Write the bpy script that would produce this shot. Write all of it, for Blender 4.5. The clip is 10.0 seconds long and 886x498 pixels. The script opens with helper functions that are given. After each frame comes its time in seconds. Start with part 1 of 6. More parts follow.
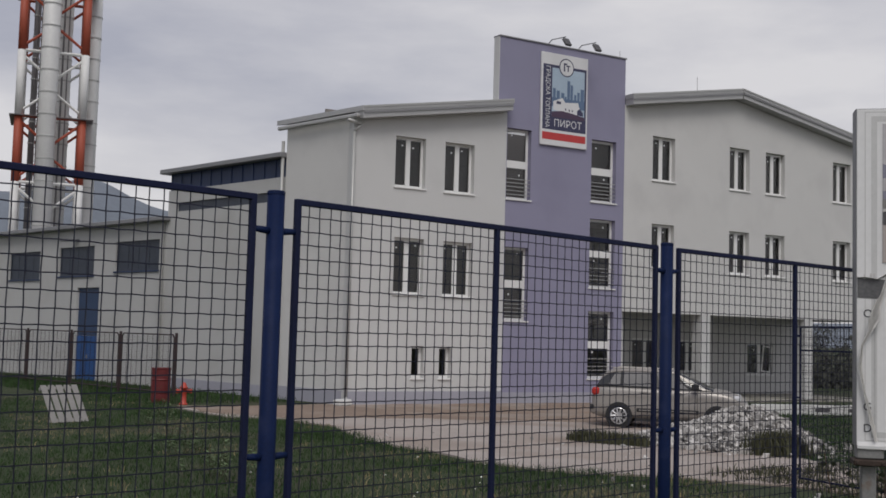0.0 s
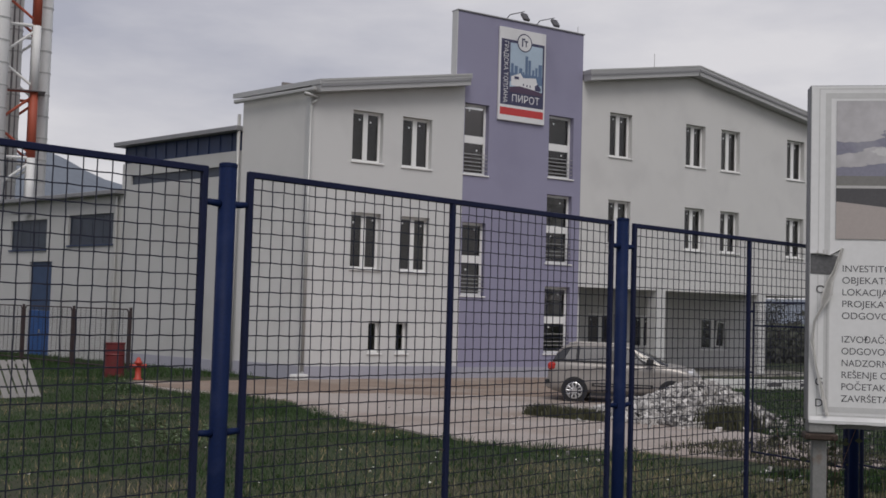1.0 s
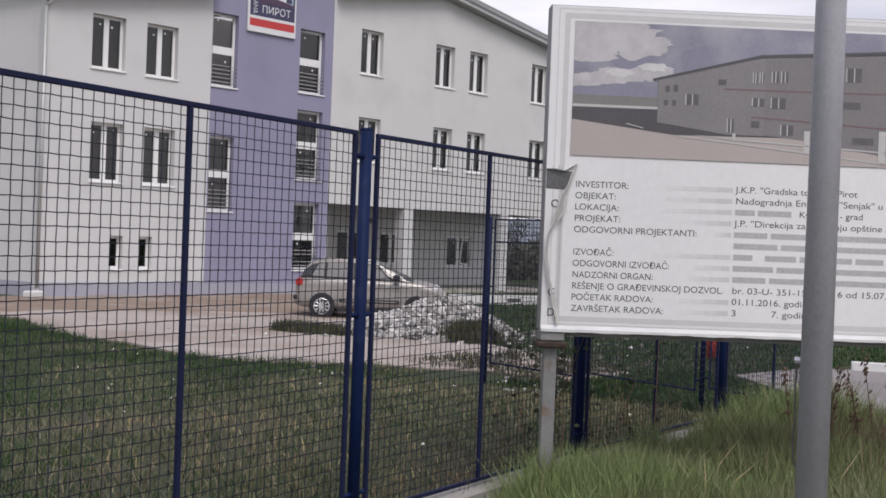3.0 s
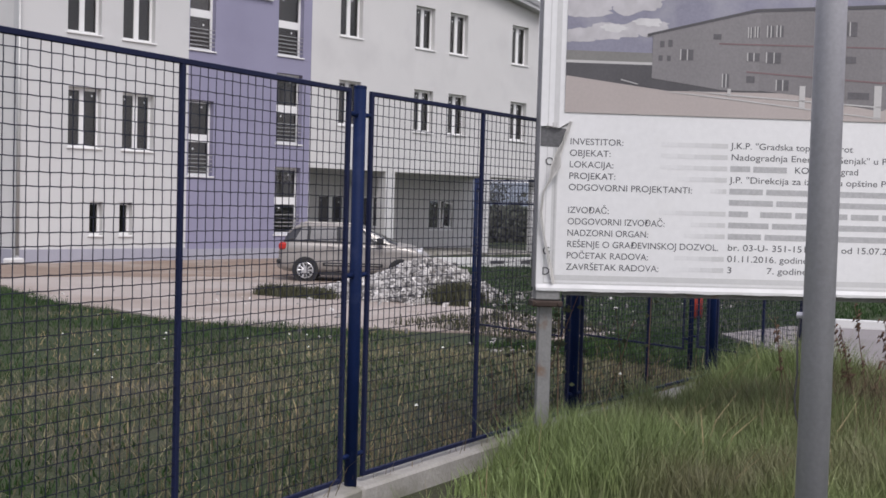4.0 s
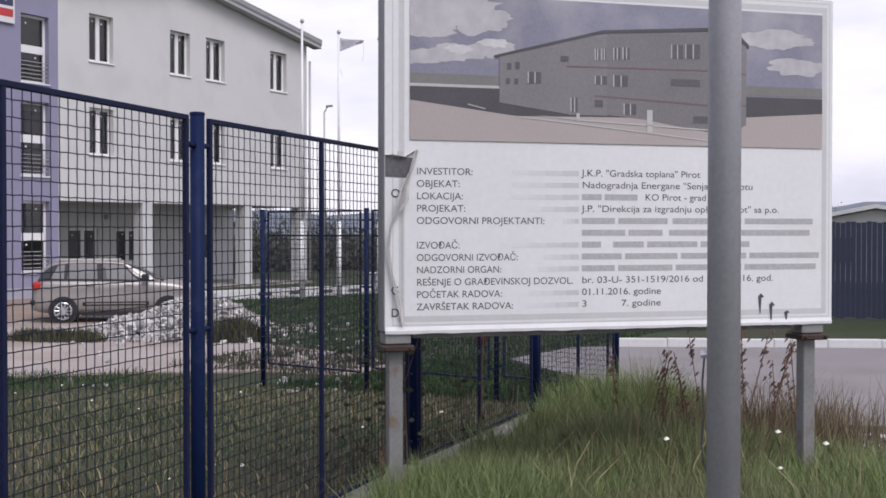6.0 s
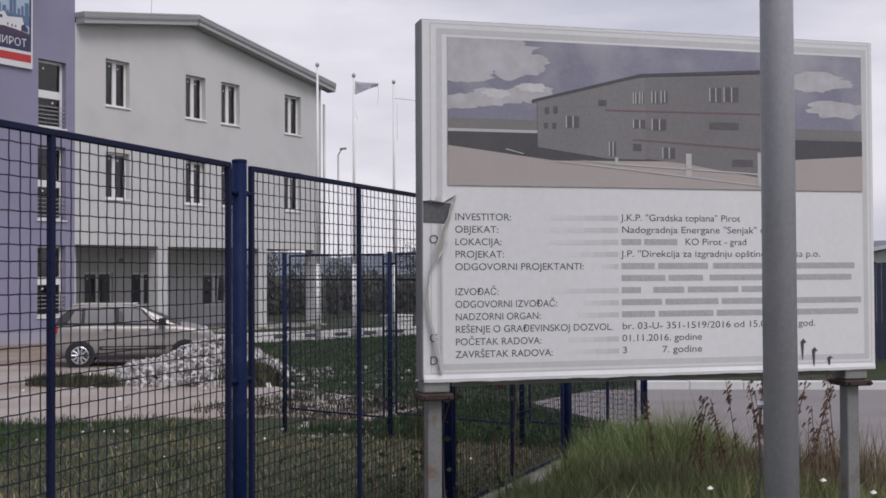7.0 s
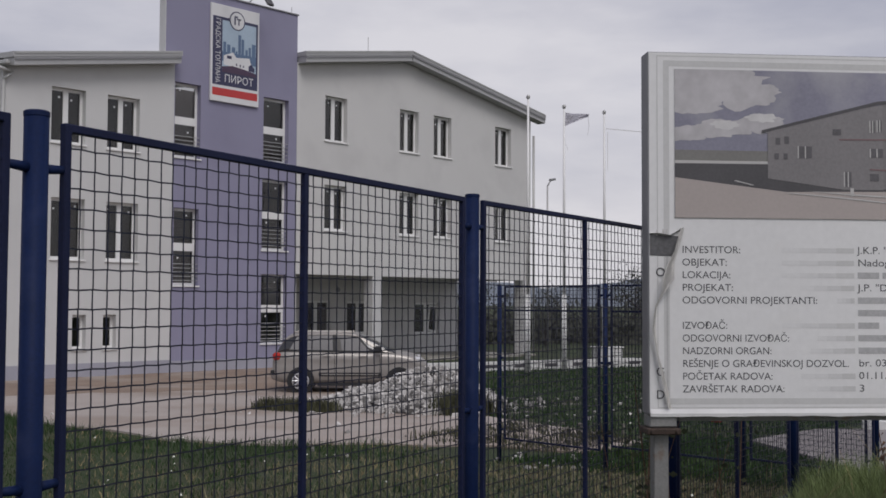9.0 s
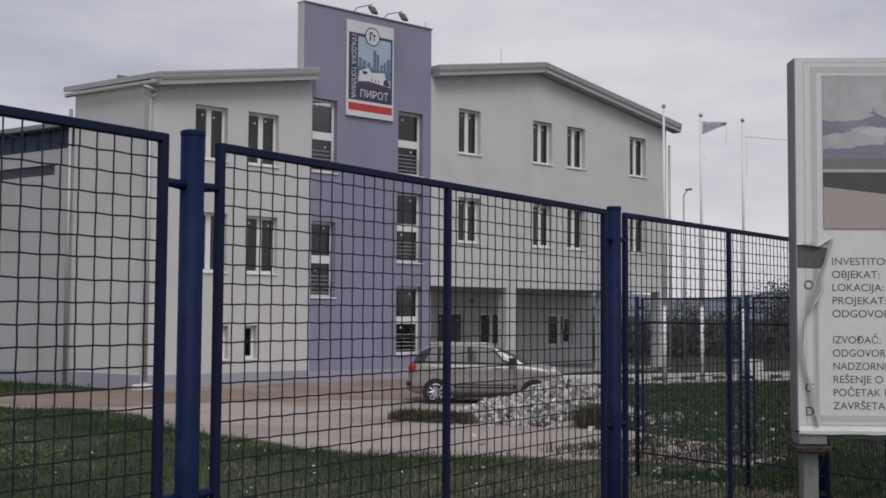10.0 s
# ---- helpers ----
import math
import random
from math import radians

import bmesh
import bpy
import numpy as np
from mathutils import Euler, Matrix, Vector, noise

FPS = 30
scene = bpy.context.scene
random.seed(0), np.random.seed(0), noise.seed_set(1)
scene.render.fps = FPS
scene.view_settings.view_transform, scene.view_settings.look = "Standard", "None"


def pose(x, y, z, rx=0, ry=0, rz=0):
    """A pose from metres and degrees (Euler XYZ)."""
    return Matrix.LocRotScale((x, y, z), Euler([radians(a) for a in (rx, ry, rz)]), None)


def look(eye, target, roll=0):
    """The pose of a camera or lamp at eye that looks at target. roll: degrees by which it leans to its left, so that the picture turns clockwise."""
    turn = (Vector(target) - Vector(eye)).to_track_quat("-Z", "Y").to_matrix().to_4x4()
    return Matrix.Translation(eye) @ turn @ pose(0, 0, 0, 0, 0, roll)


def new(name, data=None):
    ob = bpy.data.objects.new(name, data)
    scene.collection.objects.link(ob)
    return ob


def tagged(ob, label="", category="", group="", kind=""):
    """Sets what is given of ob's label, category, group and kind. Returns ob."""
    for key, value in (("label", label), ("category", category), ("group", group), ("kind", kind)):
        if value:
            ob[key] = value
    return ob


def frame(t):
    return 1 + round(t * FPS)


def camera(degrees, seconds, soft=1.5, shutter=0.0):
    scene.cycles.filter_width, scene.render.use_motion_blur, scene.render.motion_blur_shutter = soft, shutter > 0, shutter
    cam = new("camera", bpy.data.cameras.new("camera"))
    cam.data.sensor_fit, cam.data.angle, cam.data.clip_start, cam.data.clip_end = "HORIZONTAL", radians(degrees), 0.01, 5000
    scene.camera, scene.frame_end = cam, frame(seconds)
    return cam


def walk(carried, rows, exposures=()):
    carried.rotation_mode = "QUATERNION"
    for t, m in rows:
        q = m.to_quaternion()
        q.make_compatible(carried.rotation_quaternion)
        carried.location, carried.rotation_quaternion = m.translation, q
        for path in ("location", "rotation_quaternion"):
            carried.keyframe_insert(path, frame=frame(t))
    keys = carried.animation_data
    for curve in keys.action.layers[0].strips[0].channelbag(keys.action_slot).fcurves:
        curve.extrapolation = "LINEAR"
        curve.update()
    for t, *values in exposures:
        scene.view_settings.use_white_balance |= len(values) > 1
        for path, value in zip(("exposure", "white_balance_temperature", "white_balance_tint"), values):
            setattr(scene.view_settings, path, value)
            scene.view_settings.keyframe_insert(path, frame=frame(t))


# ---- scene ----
cam = camera(42.11, 10.0, soft=1.65)
PATH = [
    (0, (-16.103, -32.549, 2.372), (-10.974, -23.997, 3.119), 1.60),
    (0.5, (-16.082, -32.519, 2.370), (-10.798, -24.056, 3.051), 1.59),
    (1, (-16.072, -32.518, 2.372), (-10.618, -24.154, 2.914), 1.68),
    (1.5, (-16.053, -32.511, 2.360), (-10.207, -24.408, 2.768), 1.73),
    (2, (-16.035, -32.523, 2.335), (-9.670, -24.809, 2.370), 2.02),
    (2.5, (-16.022, -32.509, 2.336), (-9.326, -25.082, 2.283), 1.99),
    (3, (-15.996, -32.496, 2.329), (-8.851, -25.501, 2.232), 2.20),
    (3.2, (-16.015, -32.505, 2.319), (-8.823, -25.561, 2.083), 2.40),
    (4.3, (-15.985, -32.278, 2.300), (-8.752, -25.387, 1.848), 1.15),
    (4.5, (-15.925, -32.192, 2.312), (-8.834, -25.154, 1.880), 0.38),
    (4.8, (-15.840, -32.067, 2.306), (-14.371, -30.711, 2.224), 1.50),
    (5, (-15.897, -32.021, 2.306), (-8.304, -25.530, 1.858), 2.75),
    (5.2, (-15.927, -31.912, 2.304), (-14.361, -30.669, 2.239), 2.10),
    (5.5, (-15.909, -31.732, 2.329), (-7.689, -26.054, 1.891), 0.37),
    (6, (-15.828, -31.533, 2.353), (-7.263, -26.372, 2.203), 0.01),
    (6.2, (-15.786, -31.480, 2.367), (-7.211, -26.335, 2.319), -0.01),
    (7.3, (-15.871, -31.334, 2.386), (-7.443, -25.963, 2.734), -0.07),
    (7.5, (-15.892, -31.331, 2.389), (-7.579, -25.791, 2.829), -0.06),
    (8, (-15.917, -31.298, 2.397), (-7.871, -25.377, 2.844), 0.09),
    (8.5, (-15.959, -31.309, 2.396), (-8.263, -24.945, 2.914), 0.17),
    (8.7, (-15.963, -31.311, 2.392), (-14.442, -30.016, 2.486), 0.30),
    (9, (-15.959, -31.300, 2.393), (-8.521, -24.633, 2.865), 0.26),
    (9.5, (-15.945, -31.268, 2.398), (-8.797, -24.293, 2.911), 0.29),
    (10, (-15.983, -31.271, 2.402), (-9.366, -23.795, 2.967), 0.37),
]
EXPOSURES = [(0, 0.2, 6450, 10), (1.0, 0.22, 6450, 11), (1.8, 0.42, 6400, 12), (2.5, 0.68, 6350, 14), (3.2, 0.82, 6350, 14), (4.5, 0.94, 6250, 15), (5.5, 0.94, 6200, 17), (6.2, 0.75, 6150, 17), (7.0, 0.45, 6250, 15), (7.5, 0.33, 6280, 14), (8.5, 0.22, 6300, 13), (10, 0.2, 6350, 12)]
SKY, SUN = 0.10, 1.25
walk(cam, [(t, look(eye, target, roll)) for t, eye, target, roll in PATH], EXPOSURES)

# ---- sky and sun: overcast afternoon ----
world = bpy.data.worlds.new("overcast_sky")
scene.world = world
world.use_nodes = True
wn, wl = world.node_tree.nodes, world.node_tree.links
wn.clear()
w_out = wn.new("ShaderNodeOutputWorld")
w_bg = wn.new("ShaderNodeBackground")
w_tc = wn.new("ShaderNodeTexCoord")
w_sky = wn.new("ShaderNodeTexSky")
w_sky.sky_type, w_sky.sun_disc = "NISHITA", False
w_sky.sun_elevation, w_sky.sun_rotation = radians(48), radians(200)
w_sky.air_density, w_sky.dust_density = 1.0, 4.0
# cloud layer: stretched noise over the sky's dome, brighter low down
w_map = wn.new("ShaderNodeMapping")
w_map.inputs["Scale"].default_value = (1.6, 1.6, 5.5)
w_map.inputs["Location"].default_value = (0.9, 0.35, 0.2)
w_noise = wn.new("ShaderNodeTexNoise")
w_noise.inputs["Scale"].default_value = 1.7
w_noise.inputs["Detail"].default_value = 6
w_noise.inputs["Roughness"].default_value = 0.52
w_ramp = wn.new("ShaderNodeValToRGB")
w_ramp.color_ramp.elements[0].position, w_ramp.color_ramp.elements[0].color = 0.34, (3.5, 3.55, 4.1, 1)
w_ramp.color_ramp.elements[1].position, w_ramp.color_ramp.elements[1].color = 0.66, (6.1, 5.95, 6.05, 1)
w_mix = wn.new("ShaderNodeMixRGB")
w_mix.inputs[0].default_value = 0.93
w_bg.inputs["Strength"].default_value = SKY
wl.new(w_tc.outputs["Generated"], w_map.inputs["Vector"])
wl.new(w_map.outputs["Vector"], w_noise.inputs["Vector"])
w_sep, w_lift = wn.new("ShaderNodeSeparateXYZ"), wn.new("ShaderNodeMath")
w_lift.operation, w_lift.inputs[1].default_value = "MULTIPLY_ADD", -0.85
w_low = wn.new("ShaderNodeMath")
w_low.operation, w_low.inputs[1].default_value = "ADD", 0.205
wl.new(w_tc.outputs["Generated"], w_sep.inputs[0])
wl.new(w_sep.outputs["Z"], w_lift.inputs[0])
wl.new(w_noise.outputs["Fac"], w_lift.inputs[2])
wl.new(w_lift.outputs[0], w_low.inputs[0])
wl.new(w_low.outputs[0], w_ramp.inputs["Fac"])
wl.new(w_sky.outputs["Color"], w_mix.inputs[1])
wl.new(w_ramp.outputs["Color"], w_mix.inputs[2])
wl.new(w_mix.outputs["Color"], w_bg.inputs["Color"])
wl.new(w_bg.outputs["Background"], w_out.inputs["Surface"])
sun = new("sun", bpy.data.lights.new("sun", "SUN"))
sun.data.energy, sun.data.angle, sun.data.color = SUN, radians(30), (1, 0.96, 0.9)
sun.matrix_world = look((-20, -40, 60), (0, 0, 0))


# ---- materials ----
def material(name, colour, rough=0.7, metal=0.0, vary=0.12, scale=3.0, fine=60.0, bump=0.15, island=0.0, spec=0.5, dist=0.01, stain=None, stain_at=(0.55, 0.75), stain_scale=0.7):
    """A surface whose colour varies at two scales, with fine relief and optional stains."""
    m = bpy.data.materials.new(name)
    m.use_nodes = True
    n, l = m.node_tree.nodes, m.node_tree.links
    b = n["Principled BSDF"]
    tc = n.new("ShaderNodeTexCoord")
    big, small = n.new("ShaderNodeTexNoise"), n.new("ShaderNodeTexNoise")
    big.inputs["Scale"].default_value, big.inputs["Detail"].default_value = scale, 5
    small.inputs["Scale"].default_value, small.inputs["Detail"].default_value = fine, 3
    for t in (big, small):
        l.new(tc.outputs["Object"], t.inputs["Vector"])
    add = n.new("ShaderNodeMath")
    add.operation = "ADD"
    l.new(big.outputs["Fac"], add.inputs[0])
    l.new(small.outputs["Fac"], add.inputs[1])
    ramp = n.new("ShaderNodeMapRange")
    ramp.inputs[1].default_value, ramp.inputs[2].default_value = 0.6, 1.4
    ramp.inputs[3].default_value, ramp.inputs[4].default_value = 1 - vary, 1 + vary
    l.new(add.outputs[0], ramp.inputs[0])
    mul = n.new("ShaderNodeMixRGB")
    mul.blend_type, mul.inputs[0].default_value = "MULTIPLY", 1
    mul.inputs[1].default_value = (*colour, 1)
    l.new(ramp.outputs[0], mul.inputs[2])
    out = mul.outputs[0]
    if stain:
        st = n.new("ShaderNodeTexNoise")
        st.inputs["Scale"].default_value, st.inputs["Detail"].default_value = stain_scale, 7
        l.new(tc.outputs["Object"], st.inputs["Vector"])
        sr = n.new("ShaderNodeMapRange")
        sr.inputs[1].default_value, sr.inputs[2].default_value = stain_at
        l.new(st.outputs["Fac"], sr.inputs[0])
        mx = n.new("ShaderNodeMixRGB")
        l.new(sr.outputs[0], mx.inputs[0])
        l.new(out, mx.inputs[1])
        mx.inputs[2].default_value = (*stain, 1)
        out = mx.outputs[0]
    if island:
        geo = n.new("ShaderNodeNewGeometry")
        mr = n.new("ShaderNodeMapRange")
        mr.inputs[3].default_value, mr.inputs[4].default_value = 1 - island, 1 + island
        l.new(geo.outputs["Random Per Island"], mr.inputs[0])
        m2 = n.new("ShaderNodeMixRGB")
        m2.blend_type, m2.inputs[0].default_value = "MULTIPLY", 1
        l.new(out, m2.inputs[1])
        l.new(mr.outputs[0], m2.inputs[2])
        out = m2.outputs[0]
    l.new(out, b.inputs["Base Color"])
    b.inputs["Roughness"].default_value, b.inputs["Metallic"].default_value = rough, metal
    b.inputs["Specular IOR Level"].default_value = spec
    if bump:
        bp = n.new("ShaderNodeBump")
        bp.inputs["Strength"].default_value, bp.inputs["Distance"].default_value = bump, dist
        l.new(add.outputs[0], bp.inputs["Height"])
        l.new(bp.outputs[0], b.inputs["Normal"])
    return m


def glass(name, tint, rough=0.02):
    m = bpy.data.materials.new(name)
    m.use_nodes = True
    b = m.node_tree.nodes["Principled BSDF"]
    b.inputs["Base Color"].default_value = (*tint, 1)
    b.inputs["Roughness"].default_value = rough
    b.inputs["Transmission Weight"].default_value = 1
    b.inputs["IOR"].default_value = 1.45
    return m


M = dict(
    render_white=material("render_white", (0.585, 0.585, 0.58), 0.9, vary=0.05, scale=0.35, fine=90, bump=0.25, stain=(0.525, 0.525, 0.52), stain_at=(0.5, 0.8)),
    render_grey=material("render_grey", (0.60, 0.596, 0.585), 0.9, vary=0.05, scale=0.4, fine=90, bump=0.25, stain=(0.535, 0.53, 0.525), stain_at=(0.5, 0.8)),
    render_lilac=material("render_lilac", (0.268, 0.260, 0.362), 0.9, vary=0.05, scale=0.4, fine=90, bump=0.25, stain=(0.238, 0.230, 0.325), stain_at=(0.5, 0.8)),
    plinth=material("plinth_render", (0.345, 0.345, 0.40), 0.9, vary=0.1, scale=0.8, fine=60, bump=0.3),
    roof_metal=material("roof_sheet", (0.42, 0.42, 0.42), 0.45, 0.3, vary=0.06, scale=1.0, fine=20, bump=0.05),
    gutter=material("gutter_metal", (0.43, 0.43, 0.42), 0.45, 0.3, vary=0.08, scale=2, fine=30, bump=0.05),
    pvc=material("white_pvc", (0.78, 0.78, 0.77), 0.35, vary=0.03, scale=2, fine=40, bump=0.02),
    glass=glass("window_glass", (0.55, 0.55, 0.54)),
    # room dimness as a colour, raised to suggest sky reflected in the panes
    dark_room=material("room_shade", (0.24, 0.22, 0.21), 0.95, vary=0.2, scale=0.6, fine=12, bump=0),
    blue_paint=material("blue_paint", (0.005, 0.014, 0.058), 0.60, spec=0.15, vary=0.25, scale=6, fine=90, bump=0.12, dist=0.002, stain=(0.018, 0.028, 0.078), stain_at=(0.55, 0.8), stain_scale=9),
    blue_dark=material("dark_blue_paint", (0.009, 0.013, 0.044), 0.60, spec=0.2, vary=0.25, scale=6, fine=90, bump=0.12, dist=0.002),
    wire=material("dark_wire", (0.020, 0.022, 0.040), 0.5, 0.4, vary=0.25, scale=9, fine=90, bump=0.1, dist=0.001),
    hall_white=material("hall_wall", (0.47, 0.47, 0.465), 0.9, vary=0.06, scale=0.3, fine=50, bump=0.2, stain=(0.41, 0.405, 0.39), stain_at=(0.52, 0.8), stain_scale=0.5),
    hall_blue=material("hall_blue_sheet", (0.018, 0.034, 0.092), 0.5, vary=0.25, scale=1.5, fine=30, bump=0.1),
    blue_glass=material("tinted_panel", (0.035, 0.044, 0.064), 0.35, vary=0.3, scale=2.0, fine=25, bump=0.05),
    door_blue=material("door_blue", (0.012, 0.075, 0.25), 0.45, vary=0.2, scale=2, fine=30, bump=0.1),
    door_dim=material("door_upper_blue", (0.024, 0.050, 0.115), 0.45, vary=0.2, scale=2, fine=30, bump=0.1),
    board_white=material("banner_white", (0.77, 0.77, 0.77), 0.5, vary=0.05, scale=1.2, fine=25, bump=0.06, stain=(0.70, 0.69, 0.66), stain_at=(0.55, 0.85), stain_scale=1.6),
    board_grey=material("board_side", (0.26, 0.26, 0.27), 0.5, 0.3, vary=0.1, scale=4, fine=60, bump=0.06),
    ink=material("ink", (0.07, 0.07, 0.08), 0.6, vary=0.1, bump=0),
    ink_mid=material("ink_mid", (0.44, 0.44, 0.445), 0.6, vary=0.15, scale=45, bump=0),
    ink_soft=material("ink_soft", (0.645, 0.645, 0.645), 0.6, vary=0.05, scale=8, bump=0),
    ink_trace=material("ink_trace", (0.735, 0.735, 0.735), 0.6, vary=0.05, scale=8, bump=0),
    ink_ghost=material("ink_ghost", (0.695, 0.695, 0.695), 0.6, vary=0.05, scale=8, bump=0),
    ink_faint=material("ink_faint", (0.60, 0.60, 0.595), 0.6, vary=0.06, scale=8, bump=0),
    ink_pale=material("ink_pale", (0.50, 0.50, 0.50), 0.6, vary=0.12, scale=6, bump=0),
    lamp_pole=material("pole_paint", (0.56, 0.55, 0.60), 0.5, 0.2, vary=0.12, scale=3, fine=50, bump=0.08, dist=0.003, stain=(0.38, 0.37, 0.39), stain_at=(0.6, 0.85), stain_scale=5),
    steel_leg=material("leg_steel", (0.25, 0.25, 0.245), 0.6, 0.3, vary=0.2, scale=5, fine=60, bump=0.1, dist=0.003, stain=(0.20, 0.13, 0.09), stain_at=(0.6, 0.75), stain_scale=7),
    rust=material("rusty_steel", (0.065, 0.045, 0.036), 0.8, 0.2, vary=0.35, scale=8, fine=70, bump=0.25, dist=0.004),
    concrete=material("concrete_yard", (0.37, 0.325, 0.295), 0.92, vary=0.14, scale=0.7, fine=35, bump=0.35, dist=0.02, stain=(0.25, 0.195, 0.155), stain_at=(0.45, 0.68), stain_scale=0.28),
    drive=material("driveway_concrete", (0.232, 0.212, 0.210), 0.9, vary=0.12, scale=0.8, fine=40, bump=0.3, dist=0.01, stain=(0.185, 0.168, 0.163), stain_at=(0.5, 0.75), stain_scale=0.5),
    kerb=material("kerb_concrete", (0.34, 0.325, 0.30), 0.9, stain=(0.17, 0.165, 0.125), stain_at=(0.42, 0.62), stain_scale=2.2, vary=0.18, scale=3, fine=50, bump=0.4, dist=0.01),
    kerb_white=material("white_kerb", (0.62, 0.62, 0.61), 0.85, vary=0.12, scale=3, fine=50, bump=0.3, dist=0.01),
    dirt=material("grassy_ground", (0.027, 0.041, 0.011), 0.97, vary=0.35, scale=0.8, fine=24, bump=0.6, dist=0.05, stain=(0.046, 0.044, 0.024), stain_at=(0.5, 0.66), stain_scale=0.35),
    grass=material("grass_blades", (0.016, 0.049, 0.004), 0.7, vary=0.3, scale=0.5, fine=8, bump=0, island=0.35, stain=(0.030, 0.060, 0.012), stain_at=(0.50, 0.70), stain_scale=0.5),
    tall=material("tall_grass", (0.180, 0.235, 0.085), 0.65, vary=0.3, scale=0.7, fine=8, bump=0, island=0.4, stain=(0.17, 0.165, 0.085), stain_at=(0.5, 0.7), stain_scale=0.8),
    dull=material("dull_grass", (0.165, 0.152, 0.088), 0.8, vary=0.3, bump=0, island=0.4),
    weed=material("dark_weed", (0.058, 0.060, 0.030), 0.75, vary=0.25, bump=0, island=0.4),
    straw=material("dry_stalks", (0.30, 0.24, 0.13), 0.85, vary=0.2, bump=0, island=0.35),
    dead=material("dead_stalks", (0.16, 0.125, 0.075), 0.9, vary=0.2, bump=0, island=0.4),
    weed_red=material("reddish_weed", (0.13, 0.075, 0.05), 0.85, vary=0.25, bump=0, island=0.4),
    flower=material("white_flower", (0.75, 0.75, 0.68), 0.7, vary=0.1, bump=0),
    rubble_dark=material("rubble_dust", (0.17, 0.155, 0.14), 0.95, vary=0.3, scale=3, fine=25, bump=0.4, dist=0.03),
    earth=material("brown_earth", (0.235, 0.175, 0.135), 0.96, vary=0.2, scale=0.9, fine=30, bump=0.5, dist=0.02, stain=(0.31, 0.265, 0.23), stain_at=(0.5, 0.7), stain_scale=0.5),
    rubble=material("rubble_chunks", (0.40, 0.385, 0.37), 0.93, vary=0.2, scale=4, fine=30, bump=0.4, dist=0.03, island=0.72),
    # aerial haze is mixed into the hill colour
    mountain=material("hazed_hills", (0.165, 0.188, 0.222), 1.0, vary=0.12, scale=0.02, fine=0.1, bump=0),
)


# ---- mesh helpers ----
def part(name, bm, mat, parent=None, label="", smooth=False, loc=None):
    me = bpy.data.meshes.new(name)
    bm.normal_update()
    bm.to_mesh(me)
    bm.free()
    me.materials.append(M[mat] if isinstance(mat, str) else mat)
    if smooth:
        for p in me.polygons:
            p.use_smooth = True
    ob = new(name, me)
    if parent is not None:
        ob.parent = parent
    if loc is not None:
        ob.matrix_basis = loc
    if label:
        ob["label"] = label
    return ob


def thing(name, m, label, category, group="", kind=""):
    ob = new(name)
    ob.matrix_basis = m
    return tagged(ob, label, category, group, kind)


def box(bm, x0, x1, y0, y1, z0, z1, m=None, bevel=0.0):
    vs = [bm.verts.new((x, y, z)) for x in (x0, x1) for y in (y0, y1) for z in (z0, z1)]
    fs = [bm.faces.new([vs[i] for i in f]) for f in ((0, 1, 3, 2), (4, 6, 7, 5), (0, 4, 5, 1), (2, 3, 7, 6), (0, 2, 6, 4), (1, 5, 7, 3))]
    if bevel:
        es = list({e for f in fs for e in f.edges})
        r = bmesh.ops.bevel(bm, geom=es, offset=bevel, segments=1, affect="EDGES")
        vs = list({v for f in r["faces"] for v in f.verts} | {v for v in vs if v.is_valid})
    if m is not None:
        bmesh.ops.transform(bm, matrix=m, verts=vs)
    return bm


def boxes(*rows, bevel=0.0):
    bm = bmesh.new()
    for r in rows:
        box(bm, *r, bevel=bevel)
    return bm


def tube(bm, a, b, r0, r1=None, seg=10, caps=True):
    a, b = Vector(a), Vector(b)
    r1 = r0 if r1 is None else r1
    q = (b - a).to_track_quat("Z", "Y").to_matrix()
    ring = []
    for c, r in ((a, r0), (b, r1)):
        ring.append([bm.verts.new(c + q @ Vector((r * math.cos(2 * math.pi * k / seg), r * math.sin(2 * math.pi * k / seg), 0))) for k in range(seg)])
    for k in range(seg):
        bm.faces.new((ring[0][k], ring[0][(k + 1) % seg], ring[1][(k + 1) % seg], ring[1][k]))
    if caps:
        bm.faces.new(ring[0][::-1])
        bm.faces.new(ring[1])
    return bm


def tubes(*rows, seg=10):
    bm = bmesh.new()
    for r in rows:
        tube(bm, *r, seg=seg)
    return bm


def lathe(profile, seg=20):
    """A solid of revolution round z from (radius, height) rows."""
    bm = bmesh.new()
    rings = [[bm.verts.new((r * math.cos(2 * math.pi * k / seg), r * math.sin(2 * math.pi * k / seg), z)) for k in range(seg)] for r, z in profile]
    for a, b in zip(rings, rings[1:]):
        for k in range(seg):
            bm.faces.new((a[k], a[(k + 1) % seg], b[(k + 1) % seg], b[k]))
    bm.faces.new(rings[0][::-1])
    bm.faces.new(rings[-1])
    return bm


def prism(points, y0, y1):
    """An outline in x and z, drawn out from y0 to y1."""
    bm = bmesh.new()
    a = [bm.verts.new((x, y0, z)) for x, z in points]
    b = [bm.verts.new((x, y1, z)) for x, z in points]
    bm.faces.new(a)
    bm.faces.new(b[::-1])
    for k in range(len(points)):
        j = (k + 1) % len(points)
        bm.faces.new((a[k], b[k], b[j], a[j]))
    bmesh.ops.recalc_face_normals(bm, faces=bm.faces)
    return bm


